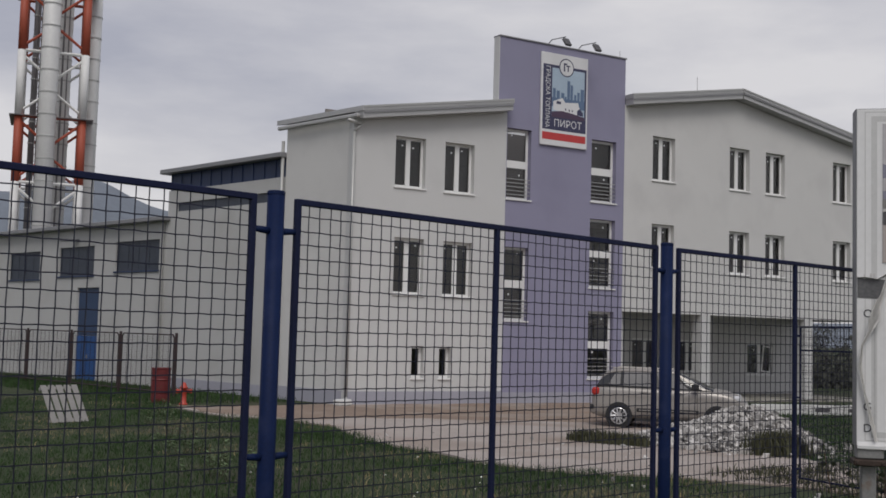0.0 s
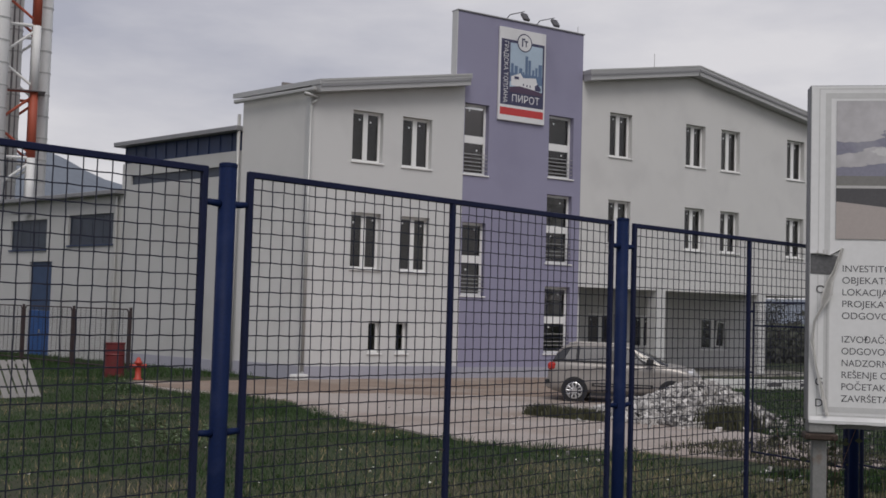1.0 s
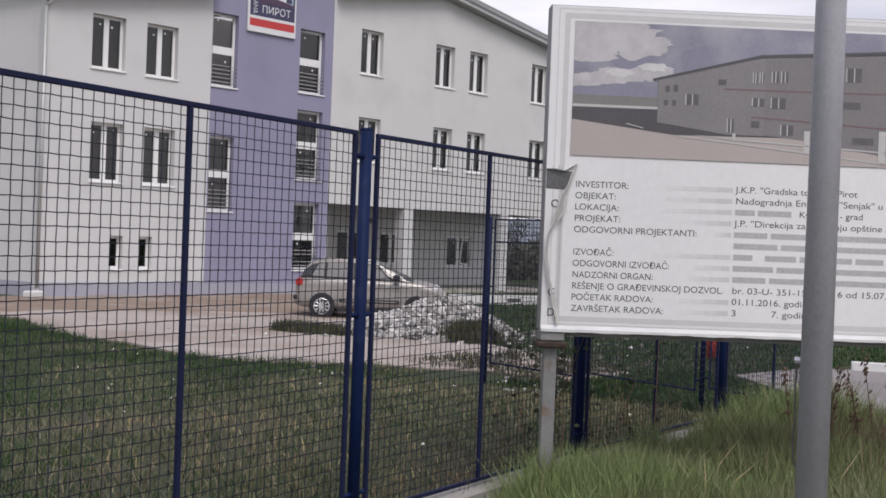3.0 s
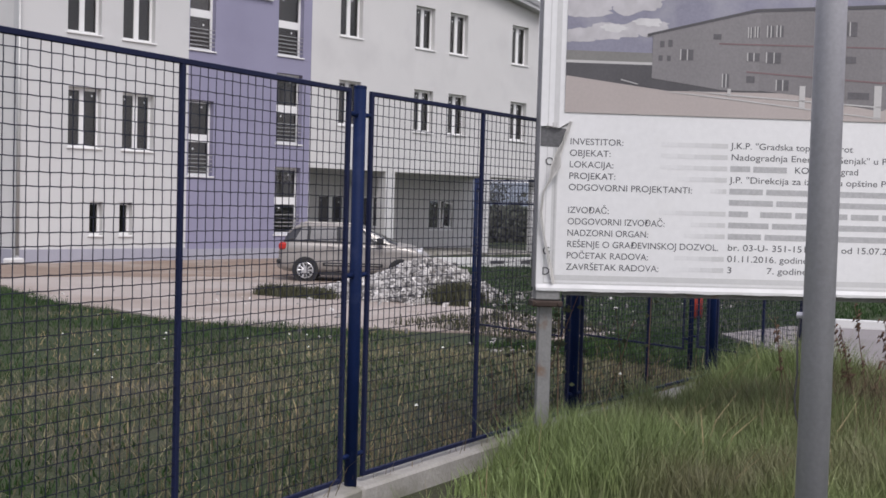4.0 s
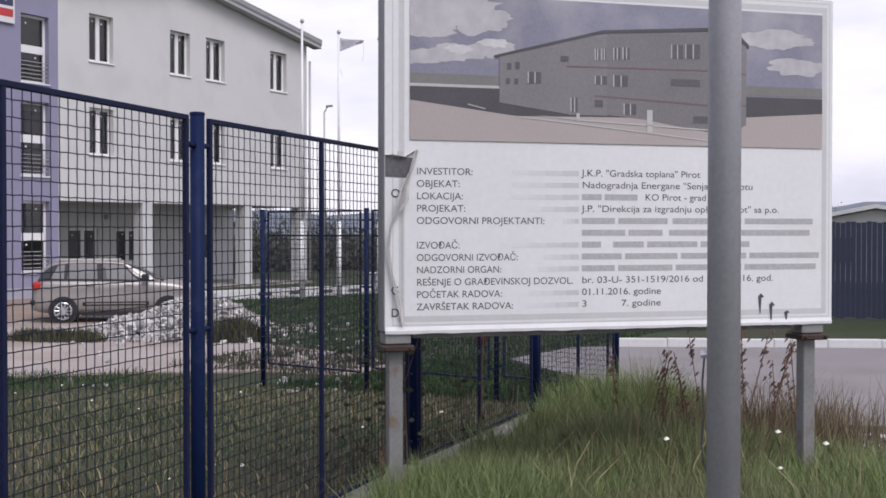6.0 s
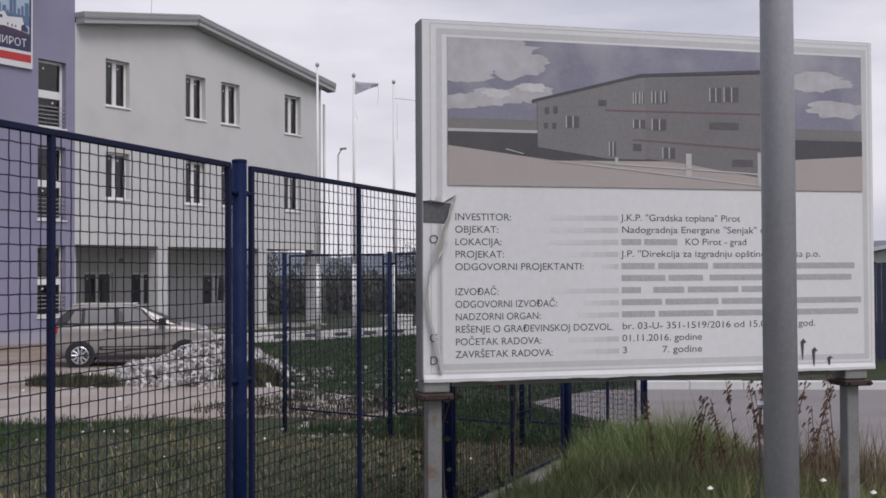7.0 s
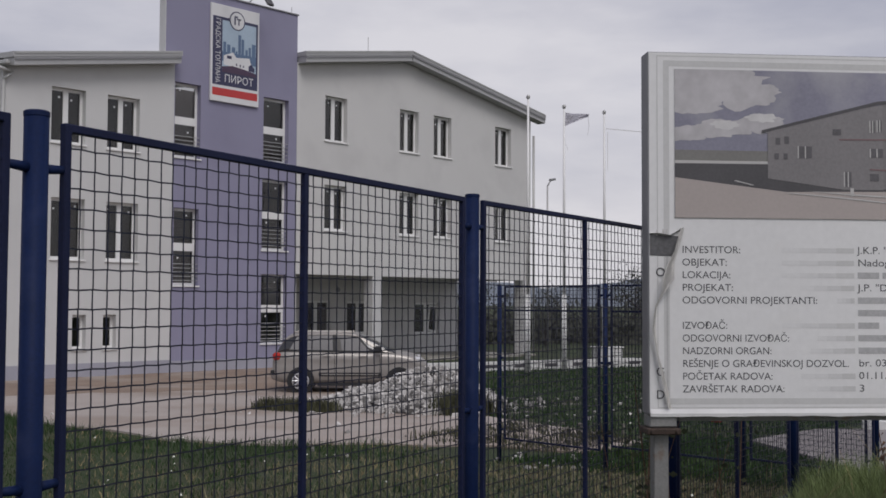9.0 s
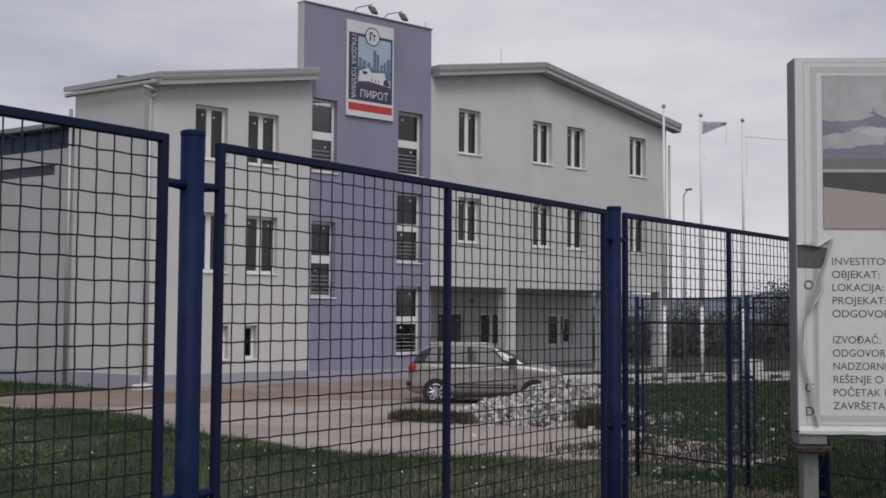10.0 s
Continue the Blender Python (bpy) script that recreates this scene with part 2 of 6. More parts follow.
def pierced_wall(x0, x1, z0, top, holes, y0, y1):
    """A wall in x and z from y0 (outside) to y1 with rectangular holes; top(x) is its upper edge."""
    bm = bmesh.new()
    xs = sorted({x0, x1, *[h[0] for h in holes], *[h[1] for h in holes]})
    zs = sorted({z0, *[h[2] for h in holes], *[h[3] for h in holes]})
    zs.append(None)
    V = {}

    def v(i, j, s):
        if (i, j, s) not in V:
            z = top(xs[i]) if zs[j] is None else zs[j]
            V[i, j, s] = bm.verts.new((xs[i], (y0, y1)[s], z))
        return V[i, j, s]

    def solid(i, j):
        if i < 0 or j < 0 or i >= len(xs) - 1 or j >= len(zs) - 1:
            return False
        if zs[j + 1] is None:
            return True
        cx, cz = (xs[i] + xs[i + 1]) / 2, (zs[j] + zs[j + 1]) / 2
        return not any(a < cx < b and c < cz < d for a, b, c, d in holes)

    for i in range(len(xs) - 1):
        for j in range(len(zs) - 1):
            if not solid(i, j):
                continue
            bm.faces.new((v(i, j, 0), v(i + 1, j, 0), v(i + 1, j + 1, 0), v(i, j + 1, 0)))
            bm.faces.new((v(i, j, 1), v(i, j + 1, 1), v(i + 1, j + 1, 1), v(i + 1, j, 1)))
            for (di, dj), (p, q) in (((-1, 0), ((i, j), (i, j + 1))), ((1, 0), ((i + 1, j + 1), (i + 1, j))), ((0, -1), ((i + 1, j), (i, j))), ((0, 1), ((i, j + 1), (i + 1, j + 1)))):
                if not solid(i + di, j + dj):
                    bm.faces.new((v(*p, 0), v(*q, 0), v(*q, 1), v(*p, 1)))
    bmesh.ops.recalc_face_normals(bm, faces=bm.faces)
    return bm


def soup(name, verts, faces, mat, label="", category="", kind="stuff", parent=None, smooth=False):
    me = bpy.data.meshes.new(name)
    me.from_pydata(verts, [], faces)
    me.materials.append(M[mat] if isinstance(mat, str) else mat)
    if smooth:
        me.polygons.foreach_set("use_smooth", [True] * len(me.polygons))
    me.update()
    ob = new(name, me)
    if parent is not None:
        ob.parent = parent
    return tagged(ob, label, category, "", kind)


def smooth01(a, b, x):
    u = min(1, max(0, (x - a) / (b - a)))
    return u * u * (3 - 2 * u)


# ---- ground ----
FENCE = [Vector((-19.56, -29.60)), Vector((-16.96, -28.98)), Vector((-14.36, -28.36)), Vector((-11.755, -27.72)), Vector((-9.06, -27.21)), Vector((-6.45, -26.86)), Vector((-3.80, -26.55))]


def fence_y(x):
    return -28.36 + 0.19 * (x + 14.36)


def ground_z(x, y):
    d = y - fence_y(x)
    near = 1 - smooth01(1.0, 9.5, d)
    side = 1 - smooth01(-7.5, -1.0, x)
    lift = 0.50 * near * side
    far = math.hypot(x, y)
    return 0.10 + lift - 0.35 * smooth01(60, 200, far)


def axis(lo, hi, step, reach):
    xs = list(np.arange(lo, hi + 1e-6, step))
    s, a, b = step, lo, hi
    while b < reach:
        s *= 1.5
        a, b = a - s, b + s
        xs = [a] + xs + [b]
    return [float(x) for x in xs]


gx, gy = axis(-30, 24, 0.6, 2500), axis(-42, 12, 0.6, 2500)
gv = [(x, y, ground_z(x, y) + (0.03 * noise.noise((x * 0.6, y * 0.6, 0)) if abs(x) < 40 and abs(y) < 50 and ground_z(x, y) > 0.12 else 0)) for x in gx for y in gy]
gf = [(i * len(gy) + j, (i + 1) * len(gy) + j, (i + 1) * len(gy) + j + 1, i * len(gy) + j + 1) for i in range(len(gx) - 1) for j in range(len(gy) - 1)]
soup("ground", gv, gf, "dirt", "uneven earth with patchy green grass", "ground", "structure", smooth=True)


# ---- paved yard, driveway, kerbs ----
def sheet(name, outline, z, thick, mat, label, category, kind="structure", wobble=0.0):
    pts = []
    for (ax, ay), (bx, by) in zip(outline, outline[1:] + outline[:1]):
        n = max(1, int(math.hypot(bx - ax, by - ay) / 0.7)) if wobble else 1
        for k in range(n):
            u = k / n
            x, y = ax + (bx - ax) * u, ay + (by - ay) * u
            pts.append((x + wobble * noise.noise((x * 0.7, y * 0.7, 3)), y + wobble * noise.noise((x * 0.7, y * 0.7, 9))))
    bm = bmesh.new()
    lo = [bm.verts.new((x, y, z - thick)) for x, y in pts]
    hi = [bm.verts.new((x, y, z)) for x, y in pts]
    bm.faces.new(hi)
    for k in range(len(pts)):
        j = (k + 1) % len(pts)
        bm.faces.new((lo[k], lo[j], hi[j], hi[k]))
    bmesh.ops.triangulate(bm, faces=[f for f in bm.faces if len(f.verts) > 4])
    bmesh.ops.recalc_face_normals(bm, faces=bm.faces)
    return tagged(part(name, bm, mat), label, category, "", kind)


sheet("pavement", [(-5.6, -0.6), (-5.4, -4.2), (-4.4, -5.2), (-3.9, -7.2), (-4.6, -9.6), (-4.9, -12.4), (-4.75, -14.8), (-4.3, -16.3), (-3.15, -17.5), (-1.85, -19.3), (-1.2, -20.9), (0.6, -21.0), (1.0, -19.6), (1.7, -17.4), (2.4, -15.4), (5.2, -11.4), (9.0, -9.8), (11.2, -7.6), (12.3, -5.6), (11.05, 0.2), (0.0, 0.2)],
      0.135, 0.08, "concrete", "worn dusty concrete yard stained with brown earth", "pavement", wobble=0.35)
sheet("earth_strip", [(-5.3, -0.15), (-5.4, -3.0), (-4.2, -5.2), (-0.5, -5.6), (2.5, -7.2), (6.0, -8.6), (9.5, -7.0), (10.9, -4.0), (10.9, -0.15), (0.0, -0.15)],
      0.141, 0.02, "earth", "trodden brown earth along the foot of the building", "ground", wobble=0.6)
sheet("road", [(-2.75, -28.1), (-0.43, -25.1), (1.9, -22.2), (4.3, -22.3), (4.9, -22.9), (16.0, -43.0), (60, -120), (40, -130), (-8.2, -38.3)],
      0.142, 0.08, "drive", "smooth pinkish grey concrete driveway", "road")


def kerb_run(name, a, b, w, z0, z1, mat, label, n):
    a, b = Vector(a), Vector(b)
    u = (b - a).normalized()
    ang = math.degrees(math.atan2(u.y, u.x))
    t = thing(name, pose(a.x, a.y, 0, 0, 0, ang), label, "kerb", "", "structure")
    L = (b - a).length / n
    bm = boxes((0.004, L - 0.004, -w / 2, w / 2, z0, z1), bevel=0.012)
    first = part("kerbstone", bm, mat, t)
    for k in range(1, n):
        o = new("kerbstone", first.data)
        o.parent = t
        o.matrix_basis = pose(k * L, 0, 0.006 * math.sin(k * 2.3), 0, 0, 0)
    return t


kerb_run("kerb", (4.9, -22.9), (24.0, -58.6), 0.16, 0.0, 0.30, "kerb_white", "white painted concrete kerb along the driveway", 40)
kerb_run("kerb", (-2.80, -28.05), (-8.2, -38.3), 0.16, 0.0, 0.24, "kerb_white", "pale concrete kerb between grass and driveway", 12)
kerb_run("kerb", (12.0, -5.5), (30.0, -11.3), 0.22, 0.0, 0.42, "kerb_white", "white painted low concrete kerb wall", 16)


# ---- office building ----
def eave(x, y):
    u = x + 0.249 * y
    return 9.54 + 0.168 * u if u < 16.64 else 12.335 - 0.17 * (u - 16.64)


office = thing("office_building", pose(0, 0, 0), "pale rendered three-storey office building with lilac tower", "building")
W = dict(
    wl=[(1.53, 2.66, 7.14, 8.80), (3.41, 4.56, 7.12, 8.80), (1.58, 2.69, 3.66, 5.49), (3.43, 4.56, 3.66, 5.48)],
    small=[(2.34, 2.80, 0.96, 2.00), (3.38, 3.84, 0.96, 2.00)],
    tower=[(5.88, 6.90, 7.12, 9.58), (5.90, 6.88, 2.94, 5.46), (9.56, 10.70, 7.32, 9.58), (9.54, 10.70, 4.22, 6.70), (9.54, 10.70, 0.98, 3.38)],
    wr=[(a, b, c, d) for a, b in ((12.44, 13.55), (16.39, 17.47), (18.37, 19.45), (22.30, 23.39)) for c, d in ((8.36, 10.03), (5.06, 6.73))],
)
wall_top = lambda x: eave(x, 0) - 0.37
part("wall", pierced_wall(0, 5.85, 0.0, wall_top, W["wl"] + W["small"], 0, 0.35), "render_white", office, "off-white rendered wall")
part("wall", pierced_wall(5.85, 11.08, 0.0, lambda x: 10.2, W["tower"], 0.012, 0.35), "render_lilac", office, "lilac rendered tower wall")
part("parapet", boxes((5.50, 11.08, 0.012, 0.34, 10.2, 12.72)), "render_lilac", office, "lilac rendered tower top")
part("parapet_end", boxes((5.468, 5.498, 0.012, 0.34, 10.2, 12.72)), "render_white", office, "pale grey end face of the tower top")
part("coping", boxes((5.46, 11.12, -0.03, 0.38, 12.72, 12.77), bevel=0.01), "board_grey", office, "dark sheet metal coping")
part("wall", pierced_wall(11.08, 24.8, 3.42, wall_top, W["wr"], 0, 0.35), "render_grey", office, "light grey rendered wall")
part("wall", boxes((24.45, 24.8, 0.35, 9.0, 3.42, 10.3)), "render_grey", office, "light grey rendered side wall")
part("wall", boxes((11.08, 11.43, 0.35, 4.3, 0.1, 3.42)), "render_grey", office, "light grey porch side wall")
part("porch_ceiling", boxes((11.43, 24.45, 0.35, 4.3, 3.5, 3.7)), "render_grey", office)
part("porch_floor", boxes((11.10, 24.9, -0.25, 4.3, 0.0, 0.18), bevel=0.02), "kerb", office, "raised concrete porch floor")
PW = [(15.25, 16.72, 0.20, 2.48), (17.68, 19.05, 1.08, 2.46), (21.85, 23.45, 1.02, 2.42)]
part("wall", pierced_wall(11.08, 24.8, 0.1, lambda x: 3.5, PW, 4.3, 4.6), "render_grey", office, "light grey porch back wall")
for cx in (14.96, 20.62, 24.3):
    part("column", boxes((cx, cx + 0.5, 0.0, 0.5, 0.18, 3.42), bevel=0.015), "render_white", office, "square white porch column")
part("plinth", boxes((-0.02, 5.86, -0.03, 0.0, 0.0, 0.54), (5.86, 11.09, -0.03, 0.008, 0.0, 0.50), bevel=0.0), "plinth", office, "grey-violet rendered plinth")
# sheets behind the windows, coloured to pass for dim rooms, and floor slabs
part("interior", boxes((0.4, 11.0, 3.0, 3.1, 0.0, 10.0), (11.5, 24.4, 3.0, 3.1, 3.75, 11.0), (11.5, 24.4, 7.5, 7.6, 0, 3.6)), "dark_room", office, "back sheets coloured as dim unlit rooms behind the windows")
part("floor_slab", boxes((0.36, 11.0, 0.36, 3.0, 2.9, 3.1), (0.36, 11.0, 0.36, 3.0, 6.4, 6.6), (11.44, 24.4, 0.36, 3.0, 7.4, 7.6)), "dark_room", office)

SIDE = pose(0.1, 0, 0, 0, 0, -76)
side = part("wall", pierced_wall(-3.62, -0.11, 0.0, lambda x: 9.28, [], 0, 0.3), "render_grey", office, "light grey rendered side wall", loc=SIDE)
part("plinth", boxes((-3.62, -0.12, -0.03, 0.0, 0.0, 0.54)), "plinth", office, "grey-violet rendered plinth", loc=SIDE)


def roof_slab(name, plan, z_of, t, mat, label):
    bm = bmesh.new()
    hi = [bm.verts.new((x, y, z_of(x, y))) for x, y in plan]
    lo = [bm.verts.new((x, y, z_of(x, y) - t)) for x, y in plan]
    bm.faces.new(hi)
    bm.faces.new(lo[::-1])
    for k in range(len(plan)):
        j = (k + 1) % len(plan)
        bm.faces.new((lo[k], lo[j], hi[j], hi[k]))
    bmesh.ops.recalc_face_normals(bm, faces=bm.faces)
    return part(name, bm, mat, office, label)


sx = lambda y: -0.249 * y
roof_slab("roof", [(-0.04 + sx(-0.45), -0.45), (5.84, -0.45), (5.84, 3.9), (-0.04 + sx(3.9), 3.9)], eave, 0.16, "roof_metal", "grey sheet metal roof")
roof_slab("fascia", [(-0.0 + sx(-0.43), -0.43), (5.80, -0.43), (5.80, 0.0), (-0.0 + sx(0.0), 0.0)], lambda x, y: eave(x, y) - 0.16, 0.24, "roof_metal", "light grey boxed eaves")
for x0, x1, nm in ((11.09, 16.66, "roof"), (16.66, 25.35, "roof")):
    roof_slab(nm, [(x0, -0.45), (x1, -0.45), (x1, 9.3), (x0, 9.3)], lambda x, y: eave(x, -0.45), 0.16, "roof_metal", "grey sheet metal roof")
    roof_slab("fascia", [(x0 + 0.02, -0.43), (x1 - 0.03, -0.43), (x1 - 0.03, 0.0), (x0 + 0.02, 0.0)], lambda x, y: eave(x, -0.45) - 0.16, 0.24, "roof_metal", "light grey boxed eaves")
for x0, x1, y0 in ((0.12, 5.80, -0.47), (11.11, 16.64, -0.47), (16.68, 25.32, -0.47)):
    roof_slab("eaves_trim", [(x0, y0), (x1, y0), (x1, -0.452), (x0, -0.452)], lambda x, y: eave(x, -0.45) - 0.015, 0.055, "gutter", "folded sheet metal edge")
    # dark grey strip in place of the shadow line below the edge
    roof_slab("eaves_trim", [(x0, y0 + 0.005), (x1, y0 + 0.005), (x1, -0.434), (x0, -0.434)], lambda x, y: eave(x, -0.45) - 0.20, 0.05, "board_grey", "dark strip painted as shade under the eaves edge")
part("gutter", boxes((-3.85, 0.32, -0.27, -0.14, 9.16, 9.29), bevel=0.03), "gutter", office, "grey metal eaves gutter", loc=SIDE)
part("downpipe", tubes(((0.22, -0.12, 9.0), (-0.02, -0.07, 8.75), 0.055), ((-0.02, -0.07, 8.75), (-0.02, -0.07, 0.35), 0.055), ((-0.02, -0.07, 0.35), (-0.1, -0.35, 0.2), 0.055), ((0.22, -0.12, 9.0), (-0.35, -0.28, 9.05), 0.055)), "gutter", office, "grey metal downpipe", smooth=True)
part("downpipe", tubes(((24.9, -0.1, 9.9), (24.9, -0.1, 0.3), 0.055)), "gutter", office, "grey metal downpipe", smooth=True)
part("downpipe", tubes(((-3.7, -0.1, 8.8), (-3.7, -0.1, 0.2), 0.06)), "gutter", office, "grey metal downpipe", smooth=True, loc=SIDE)


def window(parent, x0, x1, z0, z1, y, kind="pair", sill=True, deep=0.20):
    """A white plastic window set into an opening whose outer edge lies at y."""
    yo, f = y + deep, 0.085
    bm = boxes((x0, x0 + f, yo, yo + 0.07, z0, z1), (x1 - f, x1, yo, yo + 0.07, z0, z1), (x0 + f, x1 - f, yo, yo + 0.07, z0, z0 + f), (x0 + f, x1 - f, yo, yo + 0.07, z1 - f, z1))
    cx, cz = (x0 + x1) / 2, (z0 + z1) / 2
    panes = []
    if kind == "pair":
        box(bm, cx - 0.085, cx + 0.085, yo - 0.012, yo + 0.06, z0 + f, z1 - f)
        panes = [(x0 + f, cx - 0.085, z0 + f, z1 - f), (cx + 0.085, x1 - f, z0 + f, z1 - f)]
    elif kind == "tall":
        box(bm, x0 + f, x1 - f, yo - 0.012, yo + 0.06, cz - 0.13, cz + 0.13)
        panes = [(x0 + f, x1 - f, z0 + f, cz - 0.13), (x0 + f, x1 - f, cz + 0.13, z1 - f)]
    else:
        panes = [(x0 + f, x1 - f, z0 + f, z1 - f)]
    w = part("window", bm, "pvc", parent, "white plastic window with dark glass")
    for k, (a, b, c, d) in enumerate(panes):
        part("pane", boxes((a, b, yo + 0.03, yo + 0.045, c, d)), "glass", w)
        if kind != "slot":
            sz = d - 0.10 - 0.05 * ((k + int(x0 * 7)) % 3)
            sxx = a + (b - a) * (0.3 + 0.4 * ((k * 5 + int(z0 * 3)) % 2))
            part("sticker", boxes((sxx - 0.03, sxx + 0.03, yo + 0.024, yo + 0.029, sz - 0.06, sz)), "pvc", w, "small white paper sticker")
    if sill:
        part("sill", boxes((x0 - 0.04, x1 + 0.04, y - 0.05, yo - 0.014, z0 - 0.05, z0 - 0.002), bevel=0.008), "pvc", w, "white window sill")
    if kind == "tall":
        for k in range(5):
            z = z0 + 0.16 + 0.135 * k
            part("rail_bar", tubes(((x0, y + 0.05, z), (x1, y + 0.05, z), 0.014), seg=6), "gutter", w, "thin grey guard bar")
    return w


for r in W["wl"] + W["wr"]:
    window(office, *r, 0)
for r in W["small"]:
    window(office, *r, 0, "slot")
for r in W["tower"]:
    window(office, *r, 0.012, "tall")
for r in PW[1:]:
    window(office, *r, 4.3, "pair", True, 0.10)
window(office, *PW[0], 4.3, "pair", False, 0.10)
# right sash of the porch window, tilted inwards and open
part("open_sash", boxes((22.75, 22.82, 0, 0.05, 1.12, 2.30), (23.27, 23.34, 0, 0.05, 1.12, 2.30), (22.82, 23.27, 0, 0.05, 1.12, 1.19), (22.82, 23.27, 0, 0.05, 2.23, 2.30), bevel=0.006), "pvc", office, "white sash tilted open", loc=Matrix.Translation((0, 4.33, 0)) @ Matrix.Translation((23.0, 0, 1.12)) @ pose(0, 0, 0, 0, 6, 0) @ Matrix.Translation((-23.0, 0, -1.12)))
part("wall_lamp", lathe([(0.10, 0.0), (0.11, 0.05), (0.08, 0.10), (0.03, 0.12)], 12), "board_grey", office, "small round porch lamp", loc=pose(17.1, 4.28, 2.95, 90, 0, 0))

# ---- boiler hall and annex behind ----
hall = thing("boiler_hall", SIDE, "white-walled hall with a dark blue clerestory band and low roof", "building")
strip = [(-10.4, -4.6, 6.78, 7.12)]
part("wall", pierced_wall(-11.0, -3.62, 0.0, lambda x: 7.6, strip, 0.02, 0.3), "hall_white", hall)
part("clerestory", boxes((-10.95, -3.62, 0.10, 0.3, 7.6, 8.25)), "hall_blue", hall, "dark blue sheet clerestory band")
for k in range(11):
    part("rib", boxes((-10.95 + 0.66 * k, -10.91 + 0.66 * k, 0.07, 0.10, 7.6, 8.25)), "hall_blue", hall)
part("strip_window", boxes((-10.4, -4.6, 0.1, 0.14, 6.78, 7.12)), "blue_glass", hall, "long dark strip window")
part("roof", boxes((-11.3, -3.62, -0.25, 12.0, 8.25, 8.42), bevel=0.02), "board_grey", hall, "dark grey flat roof edge")
part("wall", boxes((-11.0, -10.7, 0.31, 12, 0, 8.2)), "hall_white", hall)
part("plinth", boxes((-11.0, -3.7, -0.02, 0.018, 0.0, 0.5)), "plinth", hall)

annex = thing("annex_building", SIDE, "low white annex with three dark windows and a blue steel door", "building")
AW = [(-14.81, -11.47, 4.58, 5.78), (-19.66, -16.55, 4.45, 5.70), (-24.56, -21.46, 4.36, 5.62)]
AD = (-17.87, -16.0, 0.0, 3.95)
part("wall", pierced_wall(-32.0, -11.0, -0.1, lambda x: 6.45, AW + [AD], 0.0, 0.3), "hall_white", annex)
part("roof", boxes((-32.4, -10.8, -0.35, 9.0, 6.45, 6.62), bevel=0.02), "board_grey", annex, "dark grey roof edge")
part("downpipe", tubes(((-11.15, -0.08, 6.4), (-11.15, -0.08, 0.2), 0.06)), "gutter", annex)
for a, b, c, d in AW:
    w = part("window", boxes((a, a + 0.08, 0.08, 0.16, c, d), (b - 0.08, b, 0.08, 0.16, c, d), (a + 0.08, b - 0.08, 0.08, 0.16, c, c + 0.08), (a + 0.08, b - 0.08, 0.08, 0.16, d - 0.08, d)), "blue_glass", annex, "wide dark framed window")
    n = 4
    for k in range(n):
        x = a + 0.08 + (b - a - 0.16) * k / n
        part("pane", boxes((x + 0.02, x + (b - a - 0.16) / n - 0.02, 0.10, 0.13, c + 0.08, d - 0.08)), "blue_glass", w)
    part("sill", boxes((a - 0.05, b + 0.05, -0.06, 0.08, c - 0.06, c - 0.002)), "hall_blue", w)
d = part("door", boxes((AD[0], AD[1], 0.10, 0.16, 1.95, AD[3])), "door_dim", annex, "tall blue steel door")
part("door_leaf", boxes((AD[0] + 0.03, -16.95, 0.06, 0.12, 0.05, 1.93), (-16.92, AD[1] - 0.03, 0.06, 0.12, 0.05, 1.93), bevel=0.01), "door_blue", d, "bright blue steel door leaf")
part("handle", boxes((-16.88, -16.84, 0.0, 0.06, 1.0, 1.15)), "board_grey", d)
part("wall_lamp", boxes((-18.2, -17.9, -0.5, 0.0, 5.98, 6.03), (-18.3, -17.8, -0.72, -0.4, 5.9, 5.98), bevel=0.01), "board_grey", annex, "small dark wall lamp")


# ---- street fence ----
def mesh_wires(x0, x1, zlo, ztop, seed):
    """Crimped wires, woven over and under one another at every crossing."""
    bm = bmesh.new()
    rng = random.Random(seed)
    nx, nz = round((x1 - x0) / 0.0555), round((ztop - zlo) / 0.0565)
    dx, dz = (x1 - x0) / nx, (ztop - zlo) / nz
    for i in range(1, nx):
        x, lean = x0 + dx * i + rng.uniform(-0.002, 0.002), rng.uniform(-0.002, 0.002)
        pts = [(x + lean * j / nz + (0.0016 if (i + j) % 2 else -0.0016) + rng.uniform(-0.0006, 0.0006), 0.0016 if (i + j) % 2 else -0.0016, zlo + dz * j) for j in range(nz + 1)]
        for a, b in zip(pts, pts[1:]):
            tube(bm, a, b, 0.0028, seg=3, caps=False)
    for j in range(1, nz):
        z, sag = zlo + dz * j + rng.uniform(-0.002, 0.002), rng.uniform(-0.004, 0.004)
        pts = [(x0 + dx * i, -0.0016 if (i + j) % 2 else 0.0016, z + sag * math.sin(math.pi * i / nx) + (0.0012 if (i + j) % 2 else -0.0012)) for i in range(nx + 1)]
        for a, b in zip(pts, pts[1:]):
            tube(bm, a, b, 0.0028, seg=3, caps=False)
    return bm


